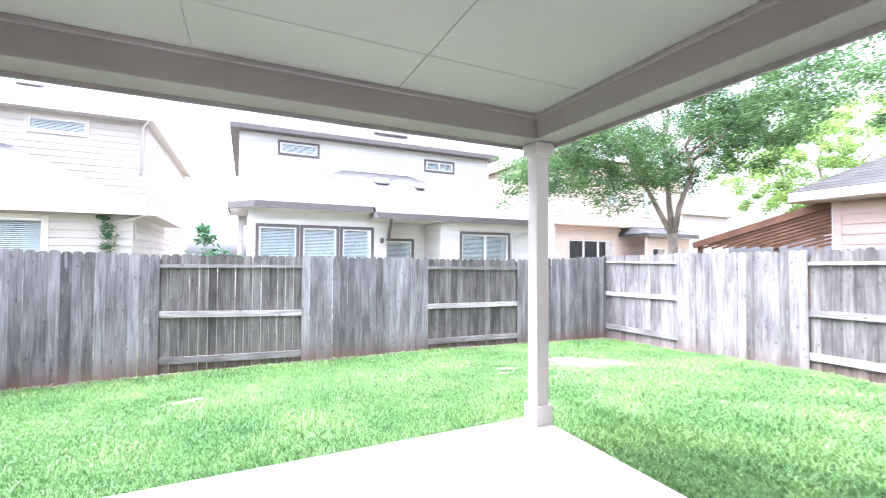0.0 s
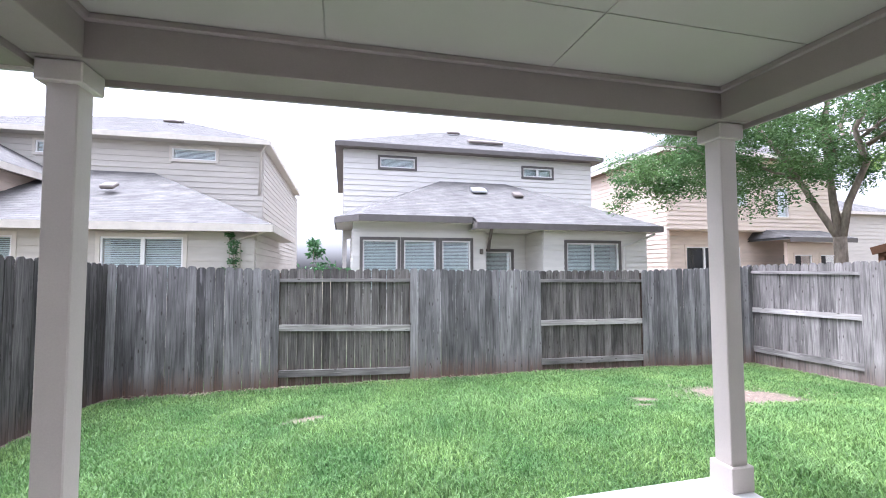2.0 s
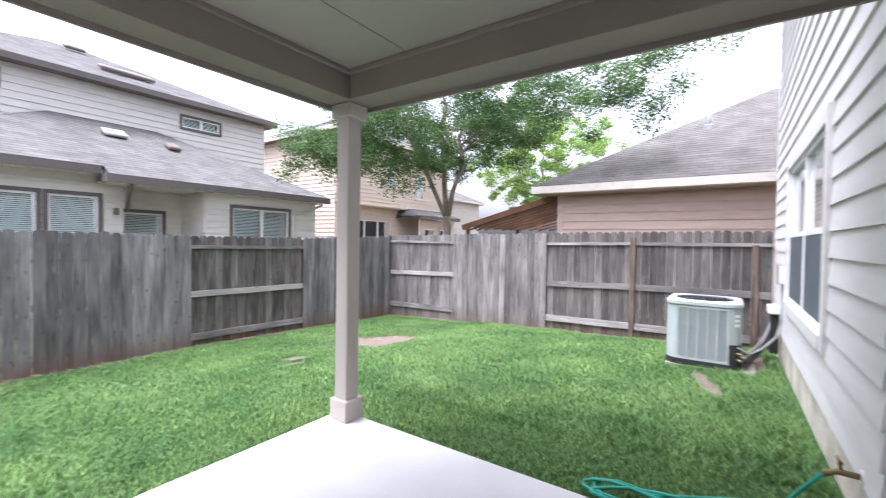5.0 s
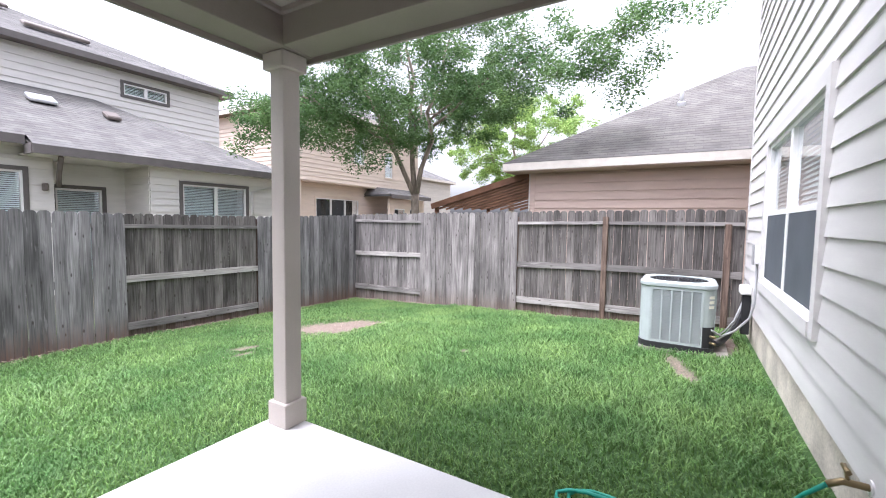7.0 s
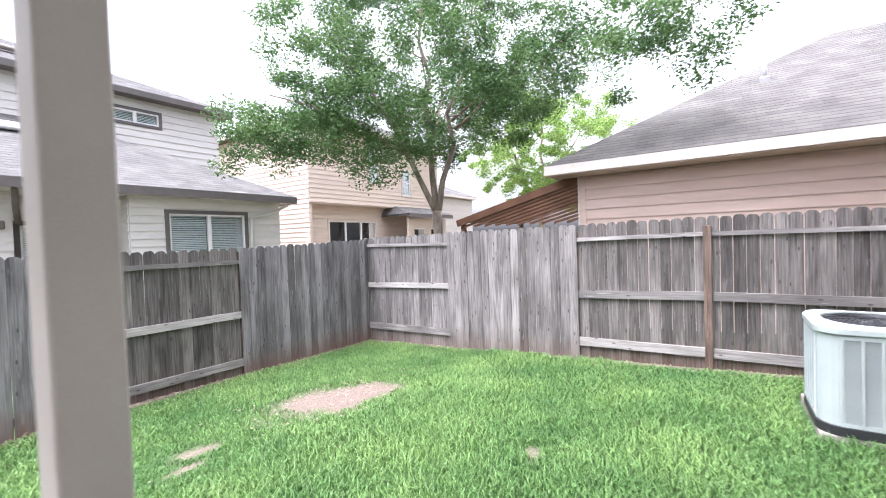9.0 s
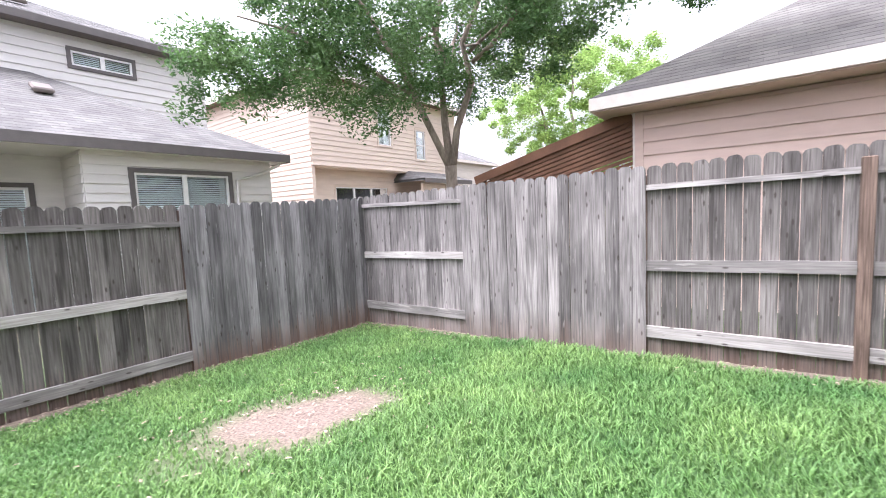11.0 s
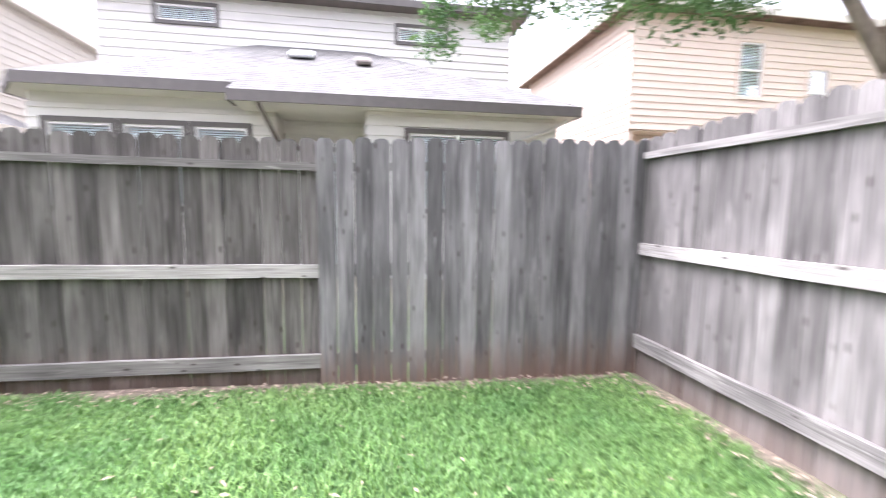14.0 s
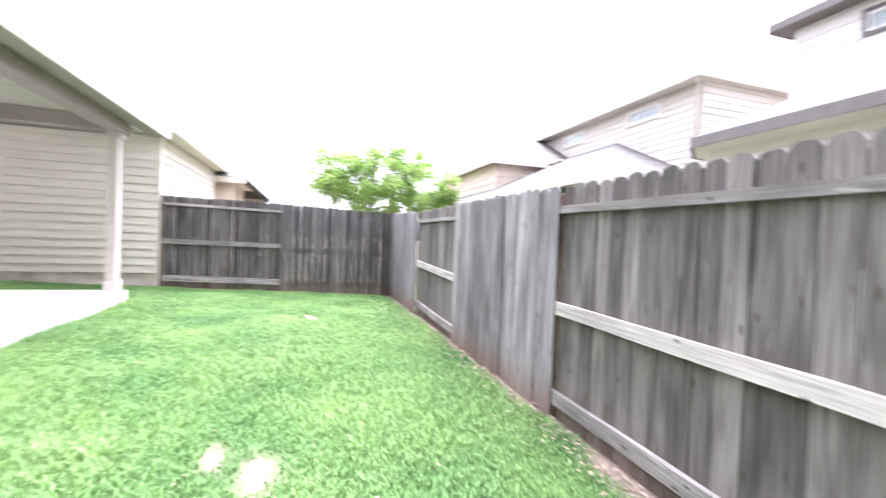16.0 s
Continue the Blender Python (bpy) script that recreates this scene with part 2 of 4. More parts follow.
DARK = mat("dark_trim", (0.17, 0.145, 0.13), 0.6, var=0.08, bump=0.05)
GREYTRIM = mat("grey_trim", (0.135, 0.122, 0.116), 0.6, var=0.08, bump=0.05)
CREAM = mat("cream_trim", (0.63, 0.58, 0.51), 0.6, var=0.06, bump=0.05)
WHITE = mat("white_paint", (0.8, 0.79, 0.77), 0.45, var=0.03, bump=0.03)
ROOF = shingle_mat("grey_shingles", (0.165, 0.16, 0.153), (0.11, 0.106, 0.101))
ROOF_N = shingle_mat("brown_grey_shingles", (0.155, 0.147, 0.137), (0.105, 0.099, 0.092))
GLASS = plain("window_glass", (0.96, 0.99, 0.99), 0.02, 0, 1.0, 1.4)
BLIND = mat("blind_slats", (0.74, 0.82, 0.82), 0.5, var=0.04, bump=0)
SCREEN = mat("insect_mesh", (0.1, 0.115, 0.13), 0.6, var=0.1, scale=3, fine=400, bump=0.1)
ROOM_SHADE = plain("room_shade", (0.05, 0.05, 0.05), 0.9)
AC_PAINT = mat("pale_green_enamel", (0.41, 0.455, 0.44), 0.4, var=0.04, scale=4, bump=0.03)
AC_DARK = plain("shadow_grille", (0.3, 0.32, 0.32), 0.6)
BLACK = plain("black_plastic", (0.025, 0.025, 0.027), 0.55)
GREY = mat("grey_conduit", (0.36, 0.36, 0.36), 0.5, var=0.05, bump=0)
METAL = plain("galvanised_metal", (0.6, 0.61, 0.62), 0.35, 0.8)
BRASS = plain("old_brass", (0.25, 0.19, 0.1), 0.45, 0.7)
HOSE = mat("green_hose", (0.03, 0.33, 0.24), 0.4, var=0.08, bump=0)
AWNING = mat("brown_awning", (0.2, 0.1, 0.058), 0.7, var=0.15, scale=3, bump=0.1)
BARK = mat("bark", (0.34, 0.28, 0.22), 0.9, var=0.25, scale=5, stretch=(1, 1, 0.4), fine=30, bump=0.8)
LEAF = leaf_mat("oak_leaf", (0.155, 0.25, 0.085), (0.06, 0.135, 0.045))
LEAF2 = leaf_mat("light_leaf", (0.33, 0.46, 0.13), (0.18, 0.31, 0.07))
IVY = leaf_mat("ivy_leaf", (0.09, 0.2, 0.08), (0.05, 0.13, 0.05))
LABEL = plain("paper_label", (0.8, 0.78, 0.65), 0.6)
MULCH = mat("dry_litter", (0.40, 0.31, 0.24), 0.95, var=0.2, scale=20, bump=0.3)


# ---- mesh helpers ----
ROT = {"south": 0, "west": -90, "north": 180, "east": 90}


def face_frame(x, y, z, facing):
    """Local x runs along a wall seen from outside, local y goes into it."""
    return pose(x, y, z, 0, 0, ROT[facing])


def add_box(bm, x0, x1, y0, y1, z0, z1, m=None, bevel=0.0):
    vs = [bm.verts.new(Vector(p)) for p in ((x0, y0, z0), (x1, y0, z0), (x1, y1, z0), (x0, y1, z0),
                                            (x0, y0, z1), (x1, y0, z1), (x1, y1, z1), (x0, y1, z1))]
    fs = [bm.faces.new([vs[i] for i in f]) for f in ((3, 2, 1, 0), (4, 5, 6, 7), (0, 1, 5, 4), (1, 2, 6, 5), (2, 3, 7, 6), (3, 0, 4, 7))]
    if bevel:
        es = list({e for f in fs for e in f.edges})
        r = bmesh.ops.bevel(bm, geom=es, offset=bevel, segments=1, affect="EDGES")
        vs = list({v for f in r["faces"] for v in f.verts} | {v for v in vs if v.is_valid})
    if m is not None:
        for v in vs:
            v.co = m @ v.co
    return vs


def add_prism(bm, pts, depth, m=None):
    """Polygon in local x, z, thickened along local y from 0 to depth."""
    a = [bm.verts.new(Vector((x, 0, z))) for x, z in pts]
    c = [bm.verts.new(Vector((x, depth, z))) for x, z in pts]
    bm.faces.new(a)
    bm.faces.new(c[::-1])
    for i in range(len(pts)):
        j = (i + 1) % len(pts)
        bm.faces.new((a[j], a[i], c[i], c[j]))
    if m is not None:
        for v in a + c:
            v.co = m @ v.co


def add_tube(bm, pts, radii, sides=8, cap=True):
    pts = [Vector(p) for p in pts]
    if not isinstance(radii, (list, tuple)):
        radii = [radii] * len(pts)
    rings, ref = [], Vector((0.31, 0.77, 0.55)).normalized()
    for i, p in enumerate(pts):
        d = (pts[min(i + 1, len(pts) - 1)] - pts[max(i - 1, 0)]).normalized()
        u = d.cross(ref)
        u = u.normalized() if u.length > 1e-4 else Vector((1, 0, 0))
        v = d.cross(u)
        rings.append([bm.verts.new(p + radii[i] * (math.cos(a) * u + math.sin(a) * v)) for a in
                      [2 * math.pi * k / sides for k in range(sides)]])
    for r, s in zip(rings, rings[1:]):
        for k in range(sides):
            f = bm.faces.new((r[k], r[(k + 1) % sides], s[(k + 1) % sides], s[k]))
            f.smooth = True
    if cap:
        bm.faces.new(rings[0][::-1])
        bm.faces.new(rings[-1])


def part(name, bm, material, parent=None, label="", fix=True):
    if fix:
        bmesh.ops.recalc_face_normals(bm, faces=bm.faces)
    me = bpy.data.meshes.new(name)
    bm.to_mesh(me)
    bm.free()
    me.materials.append(material)
    ob = new(name, me)
    ob.parent = parent
    if label:
        tagged(ob, label)
    return ob


def boxpart(name, material, parent, dims, m=None, bevel=0.0, label=""):
    bm = bmesh.new()
    add_box(bm, *dims, m, bevel)
    return part(name, bm, material, parent, label)


def thing(name, label, category, group="", kind="", at=(0, 0, 0)):
    e = new(name)
    e.empty_display_size = 0.1
    e.location = at
    bpy.context.view_layer.update()
    return tagged(e, label, category, group, kind)


def base(ob, at):
    """Move a thing's origin to its foot and leave its parts where they are."""
    ob.location = at
    for c in ob.children:
        c.matrix_parent_inverse = Matrix.Translation(at).inverted()


def cuts(x0, x1, z0, z1, holes):
    """What is left of a strip's length beside the openings that it meets."""
    spans = [(x0, x1)]
    for hx0, hx1, hz0, hz1 in holes:
        if z1 <= hz0 + 0.02 or z0 >= hz1 - 0.02:
            continue
        spans = [s for a, b in spans for s in ((a, min(b, hx0)), (max(a, hx1), b)) if s[1] - s[0] > 0.01]
    return spans


def sided_wall(name, parent, m, length, z0, z1, material, holes=(), course=0.18, thick=0.12, kind="", lap=0.034):
    """A wall with real openings, clad in lapped boards."""
    bm = bmesh.new()
    levels = sorted({z0, z1, *[h[2] for h in holes], *[h[3] for h in holes]})
    for a, b in zip(levels, levels[1:]):
        for s, e in cuts(0, length, a, b, holes):
            add_box(bm, s, e, 0, thick, a, b, m)
    wall = part(name, bm, material, parent)
    if kind:
        tagged(wall, kind=kind)
    z = z0
    while z < z1 - 0.03:
        top = min(z + course + 0.02, z1)
        for s, e in cuts(0, length, z, z + course, holes):
            bm = bmesh.new()
            vs = [bm.verts.new(m @ Vector(p)) for p in ((s, -lap, z), (e, -lap, z), (e, -0.001, z), (s, -0.001, z),
                                                        (s, -0.007, top), (e, -0.007, top), (e, -0.001, top), (s, -0.001, top))]
            for f in ((3, 2, 1, 0), (4, 5, 6, 7), (0, 1, 5, 4), (1, 2, 6, 5), (2, 3, 7, 6), (3, 0, 4, 7)):
                bm.faces.new([vs[i] for i in f])
            part("siding_board", bm, material, wall)
        z += course
    return wall


def window(name, parent, m, x0, x1, z0, z1, trim, sash, units=1, split=True, trim_w=0.09, blind=True, kind="", screen=False):
    """Casing proud of the siding, sashes, panes, blinds and a near-black panel for the unlit room behind."""
    bm = bmesh.new()
    y0, y1 = -0.05, 0.03
    add_box(bm, x0 - trim_w, x0, y0, y1, z0 - trim_w, z1 + trim_w, m)
    add_box(bm, x1, x1 + trim_w, y0, y1, z0 - trim_w, z1 + trim_w, m)
    add_box(bm, x0, x1, y0, y1, z1, z1 + trim_w, m)
    add_box(bm, x0, x1, y0 - 0.012, y1, z0 - trim_w, z0, m)
    win = part(name, bm, trim, parent)
    if kind:
        tagged(win, kind=kind)
    w = (x1 - x0) / units
    for k in range(units):
        a, b = x0 + k * w, x0 + (k + 1) * w
        bm = bmesh.new()
        f = 0.045
        add_box(bm, a, a + f, -0.02, 0.05, z0, z1, m)
        add_box(bm, b - f, b, -0.02, 0.05, z0, z1, m)
        add_box(bm, a + f, b - f, -0.02, 0.05, z1 - f, z1, m)
        add_box(bm, a + f, b - f, -0.02, 0.05, z0, z0 + f, m)
        if split:
            mid = (z0 + z1) / 2
            add_box(bm, a + f, b - f, -0.015, 0.045, mid - 0.025, mid + 0.025, m)
        part("sash", bm, sash, win)
        pane = boxpart("pane", GLASS, win, (a + f, b - f, 0.015, 0.02, z0 + f, z1 - f), m)
        pane.visible_shadow = False
        if screen:
            boxpart("insect_screen", SCREEN, win, (a + f, b - f, -0.012, -0.008, z0 + f, (z0 + z1) / 2 - 0.025), m, label="dark insect screen")
        if blind:
            bm = bmesh.new()
            z = z0 + f + 0.01
            while z < z1 - f:
                vs = [bm.verts.new(m @ Vector(p)) for p in ((a + f, 0.065, z), (b - f, 0.065, z), (b - f, 0.085, z + 0.034), (a + f, 0.085, z + 0.034))]
                bm.faces.new(vs)
                z += 0.045
            part("blind", bm, BLIND, win)
    # near-black panel that stands for the shade inside the room
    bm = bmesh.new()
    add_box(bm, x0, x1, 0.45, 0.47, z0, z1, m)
    part("room_shade_panel", bm, ROOM_SHADE, win)
    return win


def clip_band(poly, lo, hi):
    """The part of a convex (u, v) polygon with lo <= v <= hi."""
    for lim, keep in ((lo, lambda v: v >= lo - 1e-9), (hi, lambda v: v <= hi + 1e-9)):
        out = []
        for i, p in enumerate(poly):
            q = poly[(i + 1) % len(poly)]
            if keep(p[1]):
                out.append(p)
            if keep(p[1]) != keep(q[1]):
                s = (lim - p[1]) / (q[1] - p[1])
                out.append((p[0] + s * (q[0] - p[0]), lim))
        poly = out
        if len(poly) < 3:
            return []
    return poly


def roof_plane(bm, corners, course=0.145, lift=0.0025, under=0.1):
    """Lapped shingle courses over a deck. The first two corners are the eave."""
    cs = [Vector(c) for c in corners]
    u = (cs[1] - cs[0]).normalized()
    n = u.cross(cs[2] - cs[0]).normalized()
    if n.z < 0:
        n = -n
    v = n.cross(u)
    if v.z < 0:
        v = -v
    poly = [((c - cs[0]).dot(u), (c - cs[0]).dot(v)) for c in cs]
    uv = bm.loops.layers.uv.verify()
    top = max(p[1] for p in poly)
    k = 0
    while k * course < top:
        lo, hi = k * course, min((k + 1) * course, top)
        band = clip_band(poly, lo, hi)
        k += 1
        if len(band) < 3:
            continue
        vs = []
        for a, b in band:
            h = lift * (1 - (b - lo) / course) + 0.002
            vs.append(bm.verts.new(cs[0] + a * u + b * v + h * n))
        f = bm.faces.new(vs)
        for loop, (a, b) in zip(f.loops, band):
            loop[uv].uv = (a, b - 0.002)
        low = [i for i, p in enumerate(band) if abs(p[1] - lo) < 1e-6]
        if len(low) == 2:
            p, q = (band[i] for i in low)
            quad = [bm.verts.new(cs[0] + a * u + b * v + h * n) for (a, b), h in ((p, lift + 0.002), (q, lift + 0.002), (q, 0.002), (p, 0.002))]
            bm.faces.new(quad)
    lowv = [bm.verts.new(c - Vector((0, 0, under))) for c in cs]
    bm.faces.new(lowv)


def roof(name, parent, planes, material, label=""):
    bm = bmesh.new()
    for p in planes:
        roof_plane(bm, p)
    bmesh.ops.remove_doubles(bm, verts=bm.verts, dist=0.0005)
    ob = part(name, bm, material, parent, label, fix=False)
    return ob


# ---- ground ----
def lawn_z(x, y):
    yy = min(max(y, -0.5), 8.2)
    xx = min(max(x, -3.6), 8.6)
    return -0.07 - 0.042 * yy - 0.026 * max(0.0, xx - 3.5)


def bare_at(x, y):
    """How bare the soil is at a place of the yard, 0 to 1."""
    n = noise.noise(Vector((x * 2.1, y * 2.1, 3.3))) * 0.35 + noise.noise(Vector((x * 7, y * 7, 1.3))) * 0.22
    spots = ((5.58, 5.62, 0.72, 0.42, -24), (3.96, 5.71, 0.2, 0.09, -10), (3.77, 5.45, 0.12, 0.05, 0), (5.85, 0.66, 0.5, 0.09, 15), (5.3, 3.07, 0.1, 0.05, 30), (7.3, 0.12, 0.5, 0.12, 0),
             (-0.55, 6.0, 0.22, 0.09, 20), (7.5, 0.6, 0.3, 0.4, 0))
    best = 0.0
    for sx, sy, a, b, turn in spots:
        c, s = math.cos(radians(turn)), math.sin(radians(turn))
        u, v = ((x - sx) * c + (y - sy) * s) / a, (-(x - sx) * s + (y - sy) * c) / b
        best = max(best, min(1, max(0, 1.9 - 1.35 * math.hypot(u, v) + n * 1.6)))
    edge = min(abs(y - 7.86), abs(x - 8.42), abs(x + 3.6))
    best = max(best, min(1, max(0, 0.95 - edge / 0.19 + 1.6 * n)))
    return best


def axis(lo, hi, step, far):
    inner = list(np.arange(lo, hi + step / 2, step))
    return [-far, -80, -25, lo - 4] + inner + [hi + 4, 25 + hi, 80 + hi, far]


GX, GY = axis(-3.8, 8.7, 0.12, 900), axis(-0.9, 8.1, 0.12, 900)
verts = [(x, y, lawn_z(x, y) + 0.012 * noise.noise(Vector((x, y, 0)))) for y in GY for x in GX]
nx = len(GX)
faces = [(j * nx + i, j * nx + i + 1, (j + 1) * nx + i + 1, (j + 1) * nx + i) for j in range(len(GY) - 1) for i in range(nx - 1)]
gm = bpy.data.meshes.new("ground")
gm.from_pydata(verts, [], faces)
gm.attributes.new("bare", "FLOAT", "POINT").data.foreach_set("value", [bare_at(x, y) if -4 < x < 9 and -1 < y < 8.3 else 0.75 for x, y, _ in verts])
gm.materials.append(GROUND)
ground = tagged(new("ground", gm), "mown green lawn with bare sandy patches", "lawn", kind="structure")


def inside_yard(x, y):
    return -3.58 < x < 8.4 and -0.1 < y < 7.84 and not (-1.57 < x < 2.57 and y < 3.15) and not (6.49 < x < 7.51 and 0.11 < y < 1.21)


def grass(count):
    rng = np.random.default_rng(5)
    xs, ys = rng.uniform(-3.58, 8.4, count), rng.uniform(-0.1, 7.84, count)
    P, F = [], []
    for x, y in zip(xs, ys):
        if not inside_yard(x, y):
            continue
        bare = bare_at(x, y)
        if rng.random() < bare * 1.15:
            continue
        z = lawn_z(x, y) + 0.012 * noise.noise(Vector((x, y, 0)))
        lush = 0.8 + 0.5 * noise.noise(Vector((x * 0.8, y * 0.8, 9))) + (0.35 if x > 3.5 and y < 5 else 0)
        h = (0.035 + 0.035 * rng.random()) * max(0.5, lush) * (1 - 0.5 * bare)
        a, lean = rng.uniform(0, 6.283), rng.uniform(0.35, 1.3) * h
        w = rng.uniform(0.003, 0.0068)
        dx, dy = math.cos(a), math.sin(a)
        px, py = -dy * w, dx * w
        i = len(P)
        P += [(x - px, y - py, z - 0.004), (x + px, y + py, z - 0.004),
              (x + dx * lean * 0.35 + px * 0.8, y + dy * lean * 0.35 + py * 0.8, z + h * 0.65),
              (x + dx * lean * 0.35 - px * 0.8, y + dy * lean * 0.35 - py * 0.8, z + h * 0.65),
              (x + dx * lean, y + dy * lean, z + h)]
        F += [(i, i + 1, i + 2, i + 3), (i + 3, i + 2, i + 4)]
    me = bpy.data.meshes.new("grass")
    me.from_pydata(P, [], F)
    me.materials.append(GRASS)
    return tagged(new("grass", me), "short bright green lawn grass blades", "grass", kind="stuff")


grass(270000)


# ---- patio ----
slab = boxpart("patio_slab", CONCRETE, None, (-1.57, 2.57, -0.75, 3.15, -0.4, 0.0), None, 0.012)
tagged(slab, "pale broom-finished concrete patio slab", "patio", kind="structure")


def porch_post(x, y):
    p = thing("porch_post", "taupe painted square wooden porch post on patio", "post", "porch posts")
    boxpart("shaft", TAUPE_LIT, p, (x - 0.067, x + 0.067, y - 0.067, y + 0.067, 0.16, 2.42), None, 0.006)
    boxpart("plinth", TAUPE_LIT, p, (x - 0.092, x + 0.092, y - 0.092, y + 0.092, 0.0, 0.17), None, 0.006)
    boxpart("capital", TAUPE_LIT, p, (x - 0.1, x + 0.1, y - 0.1, y + 0.1, 2.41, 2.515), None, 0.006)
    base(p, (x, y, 0))


porch_post(2.48, 2.99)
porch_post(-1.47, 2.99)

BB, CZ = 2.52, 2.735
bm = bmesh.new()
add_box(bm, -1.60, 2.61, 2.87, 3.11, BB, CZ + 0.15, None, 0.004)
tagged(part("beam_front", bm, TAUPE_SHADED), "taupe painted porch beam", "beam", kind="structure")
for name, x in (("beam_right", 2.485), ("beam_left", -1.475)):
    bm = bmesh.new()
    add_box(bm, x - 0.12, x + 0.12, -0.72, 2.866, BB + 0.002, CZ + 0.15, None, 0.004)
    tagged(part(name, bm, TAUPE_SHADED), "taupe painted porch beam", "beam", kind="structure")
# drip board outside the beams
bm = bmesh.new()
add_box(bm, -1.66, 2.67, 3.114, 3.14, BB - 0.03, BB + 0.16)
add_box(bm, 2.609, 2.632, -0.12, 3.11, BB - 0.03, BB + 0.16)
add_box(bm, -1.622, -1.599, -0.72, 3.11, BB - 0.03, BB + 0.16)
tagged(part("trim_drip_board", bm, TAUPE_SHADED), "taupe drip board under porch eave", "trim", kind="structure")
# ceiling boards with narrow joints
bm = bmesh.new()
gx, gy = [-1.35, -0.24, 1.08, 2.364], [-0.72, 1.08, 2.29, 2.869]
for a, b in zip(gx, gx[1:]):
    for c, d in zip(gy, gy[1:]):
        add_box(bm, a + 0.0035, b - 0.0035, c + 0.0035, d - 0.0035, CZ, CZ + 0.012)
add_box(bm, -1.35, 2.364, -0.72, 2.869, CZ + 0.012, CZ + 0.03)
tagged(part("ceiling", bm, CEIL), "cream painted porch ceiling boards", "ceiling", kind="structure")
bm = bmesh.new()
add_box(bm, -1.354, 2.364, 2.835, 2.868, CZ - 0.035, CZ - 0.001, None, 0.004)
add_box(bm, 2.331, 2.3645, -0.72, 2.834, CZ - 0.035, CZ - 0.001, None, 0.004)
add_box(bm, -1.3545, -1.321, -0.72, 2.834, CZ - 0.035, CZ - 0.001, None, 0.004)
tagged(part("trim_ceiling", bm, TAUPE_SHADED), "taupe moulding along porch ceiling", "trim", kind="structure")
# porch roof
porch_roof = thing("porch_roof", "grey shingled porch roof with cream fascia", "roof", kind="structure")
roof("shingles", porch_roof, [((-2.5, 3.45, 2.83), (2.9, 3.45, 2.83), (2.9, -0.2, 4.3), (-2.5, -0.2, 4.3))], ROOF)
boxpart("fascia", CREAM, porch_roof, (-2.5, 2.9, 3.42, 3.45, 2.66, 2.83))
boxpart("soffit", TAUPE_SHADED, porch_roof, (-2.5, 2.9, 3.145, 3.42, 2.68, 2.70))
bm = bmesh.new()
add_prism(bm, [(0, 2.68), (3.6, 2.68), (3.6, 4.25), (0, 2.8)], 0.03, pose(2.87, 3.42, 0, 0, 0, -90))
part("gable_end", bm, TAUPE_SHADED, porch_roof)

# ---- own house ----
WY = -0.15
own = face_frame(8.5, WY, 0, "north")
W0, W1, WZ0, WZ1 = 8.5 - 6.68, 8.5 - 4.22, 0.80, 2.36
wall_s = sided_wall("wall_south", None, own, 5.75, 0.265, 6.2, OWN, [(W0, W1, WZ0, WZ1)], 0.185, kind="structure", lap=0.026)
tagged(wall_s, "pale grey lap-sided house wall", "wall")
win1 = window("window_1", None, own, W0, W1, WZ0, WZ1, OWN, WHITE, 2, True, 0.11, kind="structure", screen=True)
tagged(win1, "white twin double-hung window with closed blinds", "window")
tagged(boxpart("trim_corner", OWN, None, (8.47, 8.56, WY - 0.1, WY + 0.03, 0.265, 6.2)), "pale corner board of house", "trim", kind="structure")
tagged(boxpart("foundation_wall", FOUND, None, (2.74, 8.49, WY - 0.14, WY - 0.008, -0.6, 0.263)), "stained concrete house foundation", "foundation", kind="structure")
tagged(boxpart("wall_patio_back", OWN, None, (-3.72, 2.75, -0.9, -0.76, -0.4, 4.4)), "plain pale wall behind patio", "wall", kind="structure")
tagged(boxpart("wall_return", OWN, None, (2.752, 2.86, -0.76, WY - 0.125, -0.4, 4.4)), "pale wall return beside patio", "wall", kind="structure")
tagged(boxpart("wall_house_end", OWN, None, (8.38, 8.5, -6, WY - 0.13, -0.6, 6.2)), "plain end wall of house", "wall", kind="structure")
main_roof = thing("house_roof", "grey shingled two-storey house roof", "roof", kind="structure")
roof("shingles", main_roof, [((2.6, 0.3, 6.2), (8.9, 0.3, 6.2), (8.9, -5, 8.6), (2.6, -5, 8.6))], ROOF)
wingf = face_frame(-3.6, -0.76, 0, "east")
wall_w = sided_wall("wall_wing", None, wingf, 3.7, 0.1, 2.95, WING, [], 0.165, kind="structure")
tagged(wall_w, "beige lap-sided house wing wall", "wall")
tagged(boxpart("foundation_wing", FOUND, None, (-3.72, -3.605, -0.76, 2.93, -0.5, 0.1)), "concrete foundation of house wing", "foundation", kind="structure")
tagged(boxpart("trim_wing_corner", CREAM, None, (-3.72, -3.57, 2.94, 3.0, -0.3, 2.95)), "cream corner board of wing", "trim", kind="structure")
wing_roof = thing("wing_roof", "grey shingled wing roof with white gutter", "roof", kind="structure")
roof("shingles", wing_roof, [((-3.2, 3.3, 3.08), (-3.2, -0.8, 3.08), (-6.0, -0.8, 4.2), (-6.0, 0.5, 4.2)),
                             ((-15.0, 3.3, 3.08), (-3.2, 3.3, 3.08), (-6.0, 0.5, 4.2), (-15.0, 0.5, 4.2))], ROOF)
boxpart("gutter", WHITE, wing_roof, (-3.22, -3.1, -0.8, 3.3, 2.95, 3.08), None, 0.01)
boxpart("gutter", CREAM, wing_roof, (-15.0, -3.23, 3.28, 3.36, 2.94, 3.08), None, 0.01)
